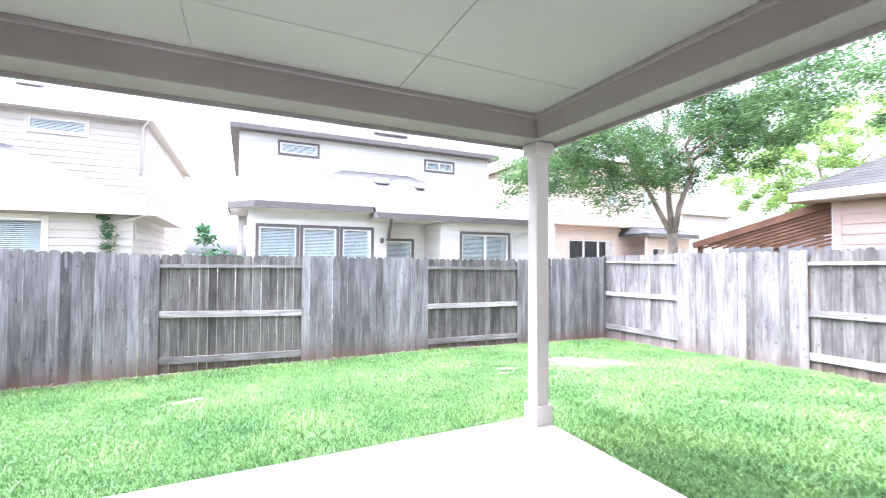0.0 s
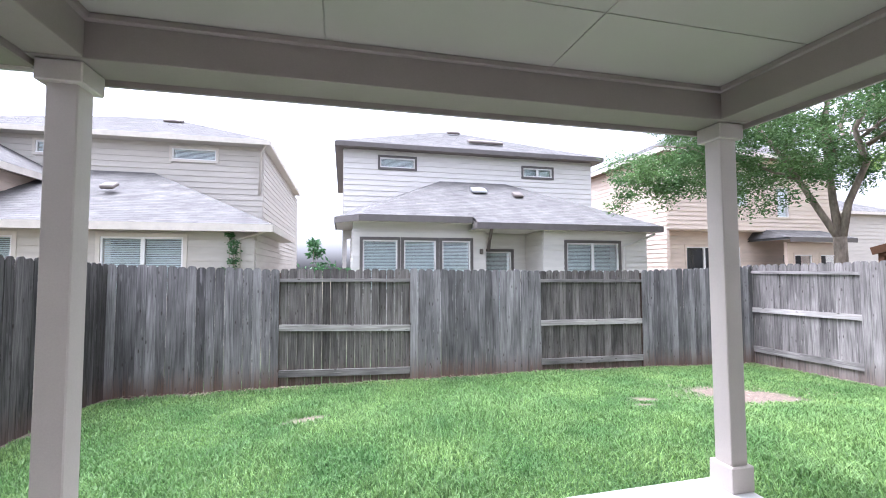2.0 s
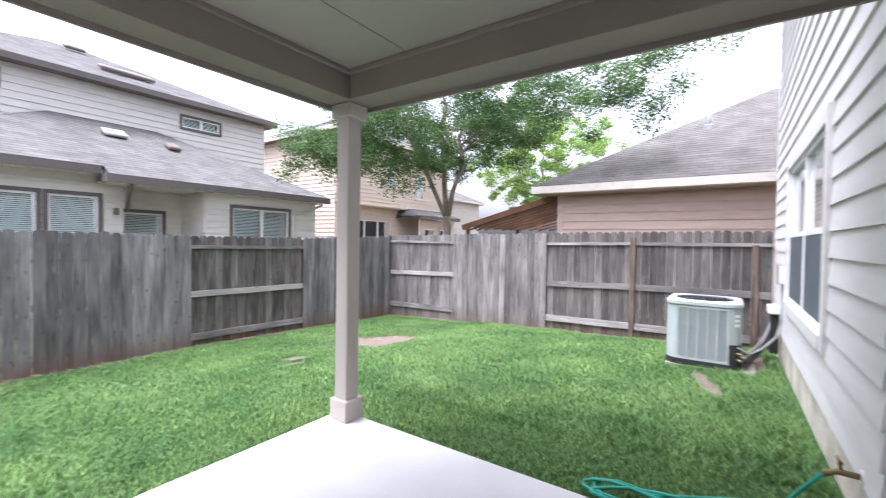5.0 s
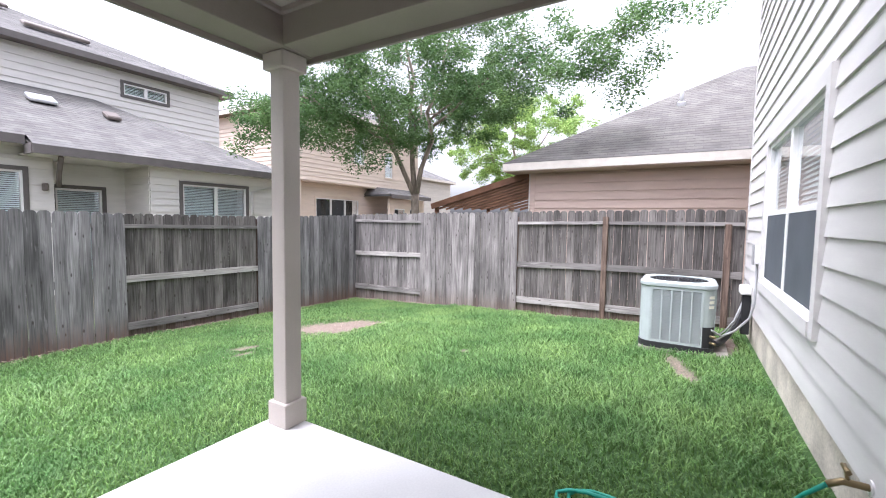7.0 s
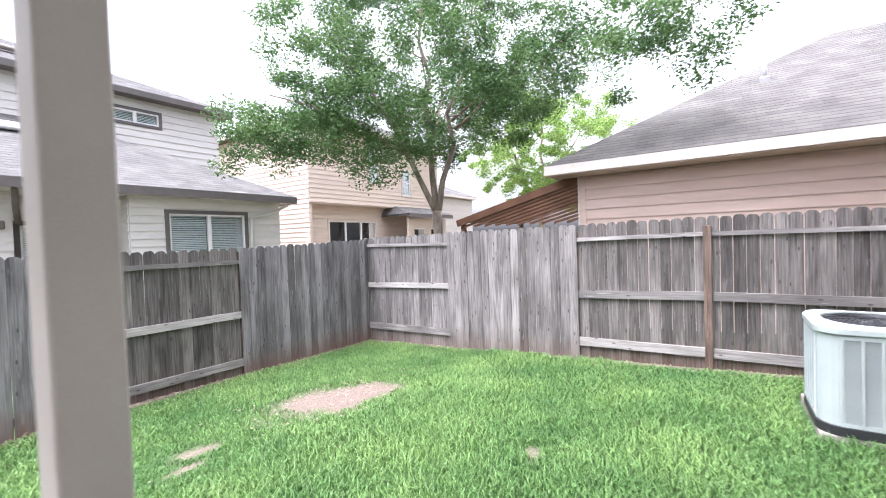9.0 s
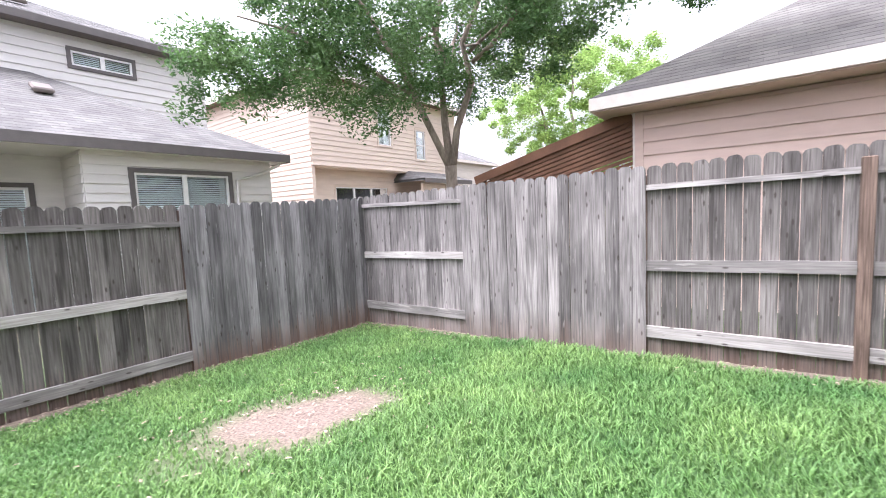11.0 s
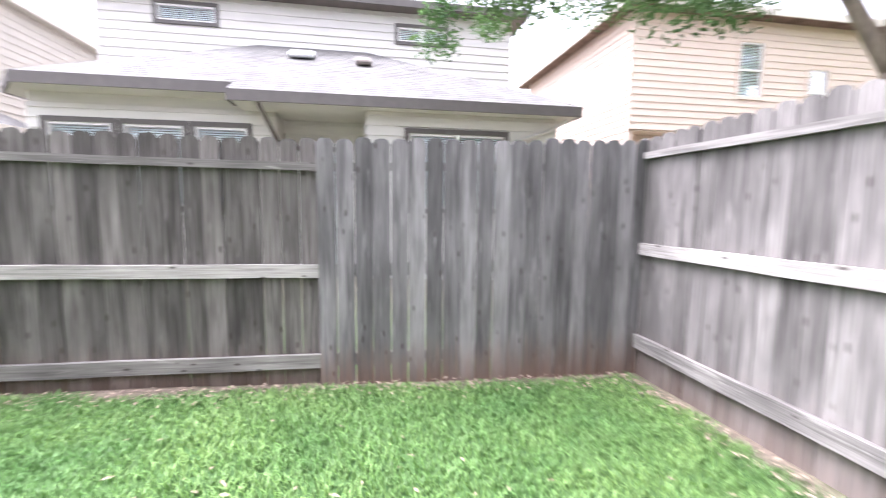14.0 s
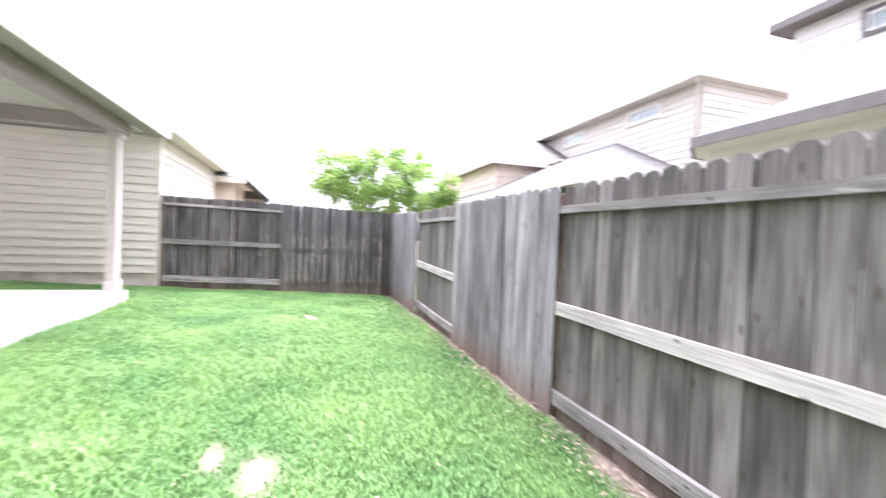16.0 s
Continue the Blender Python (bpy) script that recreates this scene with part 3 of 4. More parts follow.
boxpart("soffit", CREAM, wing_roof, (-3.58, -3.22, -0.8, 3.27, 2.95, 2.97))
boxpart("soffit", CREAM, wing_roof, (-15.0, -3.6, 2.98, 3.27, 2.95, 2.97))
wall_n = sided_wall("wall_wing_north", None, face_frame(-3.73, 2.96, 0, "north"), 11.2, -0.4, 2.95, WING, [], 0.165, kind="structure")
tagged(wall_n, "beige lap-sided north wall of house wing", "wall")


# ---- fences ----
def picket_meshes(material):
    out = []
    for k in range(5):
        bm = bmesh.new()
        w, ear = 0.066, 0.017
        warp = [random.uniform(-0.002, 0.002) for _ in range(8)]
        pts = [(-w + warp[0], 0), (w + warp[1], 0), (w + warp[2], 1 - ear * 1.2), (w * 0.72, 1 - ear * 0.3), (w * 0.35, 1 + warp[4]),
               (-w * 0.35, 1 + warp[5]), (-w * 0.72, 1 - ear * 0.3), (-w + warp[3], 1 - ear * 1.2)]
        add_prism(bm, pts, 0.016)
        bmesh.ops.recalc_face_normals(bm, faces=bm.faces)
        me = bpy.data.meshes.new("picket")
        # boards are modelled full size and keep a metre-scaled grain
        for v in bm.verts:
            v.co.z *= 1.9
        bm.to_mesh(me)
        bm.free()
        me.materials.append(material)
        out.append(me)
    return out


PICKETS, PICKETS_R, PICKETS_D, PICKETS_B = (picket_meshes(w) for w in (WOOD, WOOD_R, WOOD_D, WOOD_B))


def lerp_table(table, s):
    for (a, za), (b, zb) in zip(table, table[1:]):
        if s <= b:
            return za + (zb - za) * (s - a) / (b - a)
    return table[-1][1]


def fence(label, m, sections, tops, rails, bases, posts, boards=PICKETS):
    """Sections run along local x; a 'front' section shows its pickets, a 'back' section its rails."""
    f = thing("fence", label, "fence", "yard fences")
    for s0, s1, side, *own_boards in sections:
        n = max(1, round((s1 - s0) / 0.1375))
        step = (s1 - s0) / n
        for k in range(n):
            s = s0 + (k + 0.5) * step
            z0, z1 = lerp_table(bases, s) - 0.02, lerp_table(tops, s) + random.uniform(-0.012, 0.012)
            ob = new("picket", random.choice(own_boards[0] if own_boards else boards))
            y = (-0.018 if side == "front" else 0.041) + random.uniform(-0.003, 0.003)
            ob.matrix_world = m @ pose(s, y, z0, random.uniform(-0.25, 0.25), random.uniform(-0.12, 0.12), random.uniform(-1.2, 1.2)) @ \
                Matrix.Diagonal((step / 0.1375 * random.uniform(0.99, 1.003), 1, (z1 - z0) / 1.9, 1))
            ob.parent = f
    for s0, s1, za, zb, h in rails:
        # rail grain runs along its length: built upright, then laid down
        length = math.hypot(s1 - s0, zb - za)
        ang = math.degrees(math.atan2(zb - za, s1 - s0))
        bm = bmesh.new()
        rough = lambda: random.uniform(-0.003, 0.003)
        k = 6
        rows = []
        for i in range(k + 1):
            z = length * i / k
            d = rough()
            rows.append([bm.verts.new((x + d, y + rough() * 0.5, z)) for x, y in ((0, 0.0), (h, 0.0), (h, 0.037), (0, 0.037))])
        for r, q in zip(rows, rows[1:]):
            for i in range(4):
                bm.faces.new((r[i], r[(i + 1) % 4], q[(i + 1) % 4], q[i]))
        bm.faces.new(rows[0][::-1])
        bm.faces.new(rows[-1])
        ob = part("rail", bm, RAIL, f)
        ob.matrix_world = m @ pose(s0, 0.0, za) @ pose(0, 0, 0, 0, 90 - ang, 0) @ pose(0, 0, 0)
        ob.parent = f
    for s, z0, z1, y in posts:
        ob = boxpart("post", POST, f, (-0.045, 0.045, 0, 0.09, 0, z1 - z0), None, 0.006)
        ob.matrix_world = m @ pose(s, y, z0)
        ob.parent = f
    return f


def rail_set(s0, s1, table):
    return [(s0, s1, a, b, h) for a, b, h in table]


BACK = face_frame(0, 7.86, 0, "south")
back_tops = [(-3.6, 1.6), (-1.2, 1.52), (1.0, 1.51), (3.5, 1.48), (5.7, 1.475), (7, 1.51), (8.45, 1.56)]
back_base = [(-3.6, -0.43), (-1.15, -0.37), (1.0, -0.4), (3.5, -0.44), (5.7, -0.49), (8.45, -0.5)]
fence("weathered grey cedar picket fence along back of lawn", BACK,
      [(-3.6, -1.15, "front"), (-1.15, 1.0, "back", PICKETS_B), (1.0, 3.49, "front"), (3.49, 5.7, "back", PICKETS_B), (5.7, 8.5, "front")],
      back_tops, rail_set(-1.15, 1.02, [(1.36, 1.345, 0.055), (0.61, 0.535, 0.1), (-0.13, -0.19, 0.11)])
      + rail_set(3.47, 5.72, [(1.315, 1.29, 0.06), (0.54, 0.51, 0.1), (-0.18, -0.21, 0.11)])
      + rail_set(-3.6, -1.17, [(1.4, 1.36, 0.06), (0.62, 0.6, 0.1), (-0.12, -0.14, 0.1)])
      + rail_set(1.03, 3.46, [(1.34, 1.32, 0.06), (0.54, 0.54, 0.1), (-0.19, -0.18, 0.1)])
      + rail_set(5.73, 8.4, [(1.29, 1.36, 0.06), (0.51, 0.55, 0.1), (-0.21, -0.22, 0.1)]),
      back_base, [(-1.19, -0.45, 1.45, 0.038), (1.04, -0.45, 1.45, 0.038), (3.44, -0.5, 1.42, 0.038), (5.75, -0.55, 1.42, 0.038), (8.3, -0.6, 1.45, 0.038)])

RIGHT = face_frame(8.42, 7.86, 0, "west")
yr = lambda y: 7.86 - y
right_tops = [(yr(7.86), 1.58), (yr(5.85), 1.61), (yr(3.56), 1.65), (yr(1.93), 1.68), (yr(-0.2), 1.69)]
right_base = [(yr(7.86), -0.51), (yr(5.85), -0.47), (yr(3.56), -0.37), (yr(1.93), -0.29), (yr(-0.2), -0.22)]
fence("weathered grey cedar picket fence with exposed rails", RIGHT,
      [(-0.1, yr(5.86), "back"), (yr(5.86), yr(3.56), "front"), (yr(3.56), yr(-0.1), "back", PICKETS_B)], right_tops,
      rail_set(0.03, yr(5.84), [(1.45, 1.44, 0.055), (0.67, 0.71, 0.1), (-0.15, -0.12, 0.12)])
      + rail_set(yr(3.58), yr(1.97), [(1.45, 1.48, 0.055), (0.665, 0.71, 0.11), (-0.03, -0.01, 0.12)])
      + rail_set(yr(1.89), yr(-0.08), [(1.48, 1.49, 0.055), (0.71, 0.72, 0.11), (-0.01, 0.0, 0.12)])
      + rail_set(yr(5.82), yr(3.6), [(1.45, 1.45, 0.055), (0.7, 0.67, 0.1), (-0.1, -0.04, 0.1)]),
      right_base, [(0.06, -0.6, 1.5, 0.045), (yr(5.8), -0.55, 1.5, 0.04), (yr(3.6), -0.5, 1.55, 0.04), (yr(1.93), -0.4, 1.56, -0.03), (yr(0.12), -0.3, 1.46, -0.03)], PICKETS_R)

LEFT = face_frame(-3.6, 2.95, 0, "east")
fence("dark weathered picket fence beside house wing", LEFT, [(0.02, 2.38, "back"), (2.38, 4.9, "front")],
      [(0, 1.72), (2.4, 1.68), (4.92, 1.6)],
      rail_set(0.03, 2.4, [(1.58, 1.53, 0.055), (0.82, 0.78, 0.1), (0.06, -0.02, 0.12)]) + rail_set(2.42, 4.88, [(1.52, 1.44, 0.055), (0.7, 0.65, 0.1), (-0.05, -0.1, 0.1)]),
      [(0, -0.2), (4.92, -0.42)], [(0.05, -0.3, 1.6, -0.02), (2.4, -0.4, 1.5, 0.04)], PICKETS_D)


# ---- neighbouring houses ----
def gutter_pipe(name, parent, pts, material, r=0.04):
    bm = bmesh.new()
    add_tube(bm, pts, r, 8)
    part(name, bm, material, parent)


def roof_vent(parent, x, y, z, pitch, w, material):
    bm = bmesh.new()
    m = pose(x, y, z, pitch)
    add_box(bm, -w, w, -0.2, 0.2, 0.01, 0.12, m, 0.03)
    part("roof_vent", bm, material, parent)


def lower_house(name, label, siding, fascia, trim_m, x0, x1, eave_y, eave_z, ridge, ridge_z, up_y, up_x0, up_x1, up_eave_x0, up_eave_x1, up_eave_y, up_eave_z,
                peak, depth_y, low_walls, up_windows, bay=None):
    h = thing(name, label, "house")
    gz = -0.6
    # upper storey
    m = face_frame(up_x0, up_y, 0, "south")
    w = sided_wall("wall_upper_front", h, m, up_x1 - up_x0, 2.6, up_eave_z - 0.02, siding,
                   [(a - up_x0, b - up_x0, c, d) for a, b, c, d in up_windows], 0.2)
    for a, b, c, d in up_windows:
        window("window", h, m, a - up_x0, b - up_x0, c, d, trim_m, WHITE, 1 if a < 4 else 2, False, 0.08, True)
    sided_wall("wall_side_right", h, face_frame(up_x1, up_y + 0.02, 0, "east"), depth_y - up_y, gz, up_eave_z - 0.02, siding, [], 0.2)
    sided_wall("wall_side_left", h, face_frame(up_x0, depth_y, 0, "west"), depth_y - up_y - 0.02, gz, up_eave_z - 0.02, siding, [], 0.2)
    e0, e1, ey, ez = up_eave_x0, up_eave_x1, up_eave_y, up_eave_z
    by = 2 * peak[2] - ey
    p0, p1 = (peak[0], peak[2], peak[3]), (peak[1], peak[2], peak[3])
    t = ez + 0.14
    roof("roof_upper", h, [((e0, ey, t), (e1, ey, t), p1, p0), ((e1, ey, t), (e1, by, t), p1), ((e0, by, t), (e0, ey, t), p0),
                           ((e1, by, t), (e0, by, t), p0, p1)], ROOF, "grey shingled hip roof")
    boxpart("fascia_upper", fascia, h, (e0, e1, ey - 0.02, ey + 0.02, ez - 0.03, ez + 0.14))
    boxpart("fascia_upper", fascia, h, (e0 - 0.02, e0 + 0.02, ey + 0.021, by, ez - 0.03, ez + 0.14))
    boxpart("fascia_upper", fascia, h, (e1 - 0.02, e1 + 0.02, ey + 0.021, by, ez - 0.03, ez + 0.14))
    # the grey house's soffit is coloured dark for the shadow under its eave
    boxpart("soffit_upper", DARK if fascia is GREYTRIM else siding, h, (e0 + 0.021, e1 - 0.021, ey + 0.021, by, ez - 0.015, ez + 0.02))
    # lower storey
    r0, r1 = ridge
    t = eave_z + 0.16
    planes = [((x1, eave_y, t), (x1, up_y + 0.2, t), (r1, up_y, ridge_z))]
    boxpart("fascia_lower", fascia, h, (x1 - 0.02, x1 + 0.02, eave_y + 0.021, up_y, eave_z - 0.03, t))
    sof = bmesh.new()
    if bay:
        # the eave steps back over the window bay and is clipped at its outer corner
        bx, bx0, by0, by1 = bay
        tb = t + (by0 - eave_y) * (ridge_z - t) / (up_y - eave_y)
        planes += [((bx, eave_y, t), (x1, eave_y, t), (r1, up_y, ridge_z), (bx, up_y, ridge_z)),
                   ((bx0, by0, tb), (bx, by0, tb), (bx, up_y, ridge_z), (r0, up_y, ridge_z)),
                   ((x0, by1, tb), (bx0, by0, tb), (r0, up_y, ridge_z)), ((x0, up_y + 0.2, tb), (x0, by1, tb), (r0, up_y, ridge_z))]
        boxpart("fascia_lower", fascia, h, (bx, x1, eave_y - 0.02, eave_y + 0.02, eave_z - 0.03, t))
        boxpart("fascia_lower", fascia, h, (bx - 0.02, bx + 0.02, eave_y + 0.021, by0 + 0.1, eave_z - 0.03, t + 0.02))
        boxpart("fascia_lower", fascia, h, (bx0, bx - 0.021, by0 - 0.02, by0 + 0.02, tb - 0.19, tb))
        length, ang = math.hypot(bx0 - x0, by1 - by0), math.degrees(math.atan2(by0 - by1, bx0 - x0))
        boxpart("fascia_lower", fascia, h, (0, length, -0.02, 0.02, tb - 0.19, tb - 0.001), pose(x0, by1, 0, 0, 0, ang))
        boxpart("fascia_lower", fascia, h, (x0 - 0.02, x0 + 0.02, by1, up_y, tb - 0.19, tb))
        add_box(sof, bx + 0.021, x1 - 0.021, eave_y + 0.021, up_y - 0.03, eave_z - 0.012, eave_z + 0.02)
        add_prism(sof, [(x0 + 0.03, by1 + 0.03), (bx0 + 0.02, by0 + 0.03), (bx, by0 + 0.03), (bx, up_y - 0.03), (x0 + 0.03, up_y - 0.03)], 0.02,
                  Matrix(((1, 0, 0, 0), (0, 0, 1, 0), (0, -1, 0, tb - 0.16), (0, 0, 0, 1))))
    else:
        planes += [((x0, eave_y, t), (x1, eave_y, t), (r1, up_y, ridge_z), (r0, up_y, ridge_z)), ((x0, up_y + 0.2, t), (x0, eave_y, t), (r0, up_y, ridge_z))]
        boxpart("fascia_lower", fascia, h, (x0, x1, eave_y - 0.02, eave_y + 0.02, eave_z - 0.03, t))
        boxpart("fascia_lower", fascia, h, (x0 - 0.02, x0 + 0.02, eave_y + 0.021, up_y, eave_z - 0.03, t))
        add_box(sof, x0 + 0.021, x1 - 0.021, eave_y + 0.021, up_y - 0.03, eave_z - 0.012, eave_z + 0.02)
    roof("roof_lower", h, planes, ROOF, "grey shingled lower roof")
    part("soffit_lower", sof, siding, h)
    for wx0, wx1, wy, wins in low_walls:
        m = face_frame(wx0, wy, 0, "south")
        sided_wall("wall_lower", h, m, wx1 - wx0, gz, eave_z - 0.014, siding, [(a - wx0, b - wx0, c, d) for a, b, c, d, _ in wins], 0.18)
        for a, b, c, d, u in wins:
            window("window", h, m, a - wx0, b - wx0, c, d, trim_m, WHITE, u, False, 0.09, True)
    return h


hc = lower_house("house", "two-storey grey-beige sided house with grey hip roofs", SID_C, GREYTRIM, GREYTRIM, -0.4, 10.2, 12.35, 2.74, (3.45, 6.05), 4.87, 16.0,
                 -0.15, 9.9, -0.45, 10.25, 15.6, 5.93, (4.3, 5.5, 20.4, 8.25), 25,
                 [(0.12, 4.3, 13.3, [(0.42, 1.46, 0.9, 2.4, 1), (1.66, 2.66, 0.9, 2.4, 1), (2.86, 3.78, 0.9, 2.4, 1)]),
                  (4.3, 6.05, 14.1, [(4.55, 5.5, -0.4, 2.1, 1)]),
                  (6.05, 9.85, 12.75, [(6.85, 8.75, 0.9, 2.34, 2)])],
                 [(1.15, 2.45, 5.28, 5.66), (6.85, 8.1, 5.2, 5.56)], (3.72, 0.3, 12.72, 13.55))
for y0, y1, x, f in ((13.42, 15.98, 0.12, "west"), (12.87, 15.98, 9.85, "east")):
    sided_wall("wall_lower_side", hc, face_frame(x, y1 if f == "west" else y0, 0, f), y1 - y0, -0.6, 2.72, SID_C, [], 0.18)
sided_wall("wall_recess", hc, face_frame(4.3, 13.42, 0, "east"), 0.66, -0.6, 2.72, SID_C, [], 0.18)
sided_wall("wall_recess", hc, face_frame(6.05, 14.08, 0, "west"), 1.32, -0.6, 2.72, SID_C, [], 0.18)
bm = bmesh.new()
add_tube(bm, [(4.38, 13.25, 2.1), (4.3, 12.95, 2.35), (4.2, 12.45, 2.7)], 0.05, 4)
part("brace", bm, DARK, hc, "dark wooden eave brace")
boxpart("wall_lamp", DARK, hc, (4.08, 4.18, 13.15, 13.27, 1.98, 2.15), None, 0.02)
boxpart("bay_front", SID_C, hc, (0.13, 4.29, 13.33, 13.4, 2.7, 3.1))
roof_vent(hc, 4.6, 14.9, 4.3, 28, 0.28, METAL)
roof_vent(hc, 5.98, 14.6, 4.14, 28, 0.17, DARK)
roof_vent(hc, 4.9, 19.6, 7.95, 25, 0.3, DARK)
roof_vent(hc, 5.6, 17.0, 6.75, 25, 0.75, DARK)
gutter_pipe("downspout", hc, [(9.95, 12.45, 2.66), (9.6, 12.66, 2.45), (8.95, 12.69, 2.25), (8.92, 12.69, -0.5)], SID_C)

hl = lower_house("house", "two-storey beige sided house with cream gutters", SID_L, CREAM, CREAM, -14.0, -1.9, 11.9, 2.5, (-10.5, -6.5), 4.85, 16.7,
                 -13.6, -3.0, -14.0, -2.7, 16.2, 5.95, (-9.5, -7.5, 21.5, 8.3), 28,
                 [(-13.6, -2.4, 12.3, [(-5.85, -4.05, 0.9, 2.33, 2), (-9.5, -7.6, 0.9, 2.33, 2)])],
                 [(-5.95, -4.55, 5.35, 5.75), (-9.9, -8.5, 5.35, 5.75)])
sided_wall("wall_lower_side", hl, face_frame(-2.4, 12.42, 0, "east"), 4.2, -0.6, 2.48, SID_L, [], 0.18)
roof_vent(hl, -6.6, 14.2, 3.85, 26, 0.17, DARK)
roof_vent(hl, -7.2, 20.3, 7.8, 25, 0.35, DARK)
gutter_pipe("downspout", hl, [(-2.05, 12.0, 2.52), (-2.35, 12.2, 2.42), (-2.75, 12.24, 2.3), (-2.8, 12.24, -0.5)], CREAM)
gutter_pipe("downspout", hl, [(-2.85, 16.3, 5.95), (-3.06, 16.6, 5.75), (-3.1, 16.63, 4.2)], CREAM)

# peach two-storey house with an overhanging upper floor
hp = thing("house", "peach lap-sided two-storey house with overhanging floor", "house")
pm, pw = face_frame(13.6, 16.0, 0, "south"), face_frame(13.6, 24.0, 0, "west")
sided_wall("wall_upper_front", hp, pm, 9.5, 3.25, 6.6, SID_P, [(3.55, 4.35, 4.35, 5.95), (6.1, 6.8, 3.9, 5.3)], 0.2)
window("window", hp, pm, 3.55, 4.35, 4.35, 5.95, SID_P, WHITE, 1, True, 0.08)
window("window", hp, pm, 6.1, 6.8, 3.9, 5.3, SID_P, WHITE, 1, True, 0.08)
sided_wall("wall_upper_side", hp, pw, 7.98, -0.6, 6.6, SID_P, [], 0.2)
pl = face_frame(13.75, 16.6, 0, "south")
sided_wall("wall_lower_front", hp, pl, 9.0, -0.6, 3.24, SID_P, [(1.35, 4.4, 1.2, 2.5)], 0.2)
window("window", hp, pl, 1.35, 4.4, 1.2, 2.5, SID_P, WHITE, 3, False, 0.08, False)
boxpart("soffit", SID_P, hp, (13.62, 23.1, 16.02, 16.58, 3.2, 3.245))
roof("roof", hp, [((13.1, 15.5, 6.75), (23.6, 15.5, 6.75), (18.6, 20.0, 9.0), (18.0, 20.0, 9.0)), ((13.1, 24.5, 6.75), (13.1, 15.5, 6.75), (18.0, 20.0, 9.0)),
                  ((23.6, 15.5, 6.75), (23.6, 24.5, 6.75), (18.6, 20, 9.0))], ROOF)
bm = bmesh.new()
add_box(bm, 13.1, 23.6, 15.48, 15.52, 6.55, 6.75)
add_box(bm, 13.08, 13.12, 15.53, 24.5, 6.55, 6.75)
part("fascia", bm, CREAM, hp)
boxpart("eave_soffit", POST, hp, (13.13, 23.6, 15.53, 24.5, 6.58, 6.62))
roof("porch_roof", hp, [((18.6, 14.6, 2.85), (22.5, 14.6, 2.85), (22.2, 16.6, 3.5), (19.2, 16.6, 3.5)), ((18.6, 16.6, 2.85), (18.6, 14.6, 2.85), (19.2, 16.6, 3.5))], ROOF)
boxpart("porch_fascia", GREYTRIM, hp, (18.6, 22.5, 14.58, 14.62, 2.65, 2.85))
pb = face_frame(18.9, 15.0, 0, "south")
sided_wall("porch_wall", hp, pb, 3.4, -0.6, 2.66, SID_P, [(0.4, 1.4, 1.0, 2.1), (1.9, 2.9, 1.0, 2.1)], 0.2)
window("window", hp, pb, 0.4, 1.4, 1.0, 2.1, SID_P, WHITE, 1, False, 0.08, False)
window("window", hp, pb, 1.9, 2.9, 1.0, 2.1, SID_P, WHITE, 1, False, 0.08, False)

# pink house behind the side fence
hn = thing("house", "pink lap-sided single-storey house with shingled hip roof", "house")
sided_wall("wall_west", hn, face_frame(10.85, 4.15, 0, "west"), 14, -0.6, 2.66, SID_N, [], 0.2)
sided_wall("wall_north", hn, face_frame(20.0, 4.15, 0, "north"), 9.15, -0.6, 2.66, SID_N, [], 0.2)
boxpart("corner_board", CREAM, hn, (10.8, 10.9, 4.17, 4.2, -0.6, 2.66), label="cream corner board")
boxpart("corner_board", SID_N, hn, (10.815, 10.845, 4.05, 4.17, -0.6, 2.66))
roof("roof", hn, [((10.3, 4.7, 2.88), (10.3, -10, 2.88), (15.4, -5, 5.94), (15.4, -0.4, 5.94)), ((20.5, 4.7, 2.88), (10.3, 4.7, 2.88), (15.4, -0.4, 5.94)),
                  ((20.5, -10, 2.88), (20.5, 4.7, 2.88), (15.4, -0.4, 5.94), (15.4, -5, 5.94))], ROOF_N, "weathered brown-grey shingle roof")
bm = bmesh.new()
add_box(bm, 10.27, 10.31, -10, 4.7, 2.69, 2.87, None)
add_box(bm, 10.311, 20.5, 4.68, 4.72, 2.69, 2.87, None)
part("fascia", bm, CREAM, hn)
boxpart("soffit", SID_N, hn, (10.311, 20.4, -10, 4.679, 2.67, 2.69))
gutter_pipe("vent_pipe", hn, [(13.0, 1.0, 4.4), (13.0, 1.0, 4.95)], GREY, 0.05)
boxpart("vent_flashing", GREY, hn, (12.9, 13.1, 0.9, 1.1, 4.4, 4.57), None, 0.03)

# brown slatted awning on its side
aw = thing("awning", "brown slatted patio awning fixed to pink house", "awning")
m = pose(10.95, 4.25, 2.68, -15.2)
boxpart("sheet", AWNING, aw, (0, 4.0, 0, 3.0, 0.03, 0.05), m)
for k in range(34):
    boxpart("slat", AWNING, aw, (k * 0.118, k * 0.118 + 0.075, 0, 3.02, 0.0, 0.028), m)
boxpart("edge_board", AWNING, aw, (-0.04, -0.005, 0, 3.05, -0.1, 0.06), m)
for k in range(11):
    boxpart("louvre", AWNING, aw, (0.02, 0.05, 0.02, 2.9 - 0.27 * k, -0.17 - 0.075 * k, -0.115 - 0.075 * k), m)
for x in (11.1, 14.7):
    boxpart("awning_post", AWNING, aw, (x - 0.05, x + 0.05, 7.05, 7.15, -0.6, 1.9))

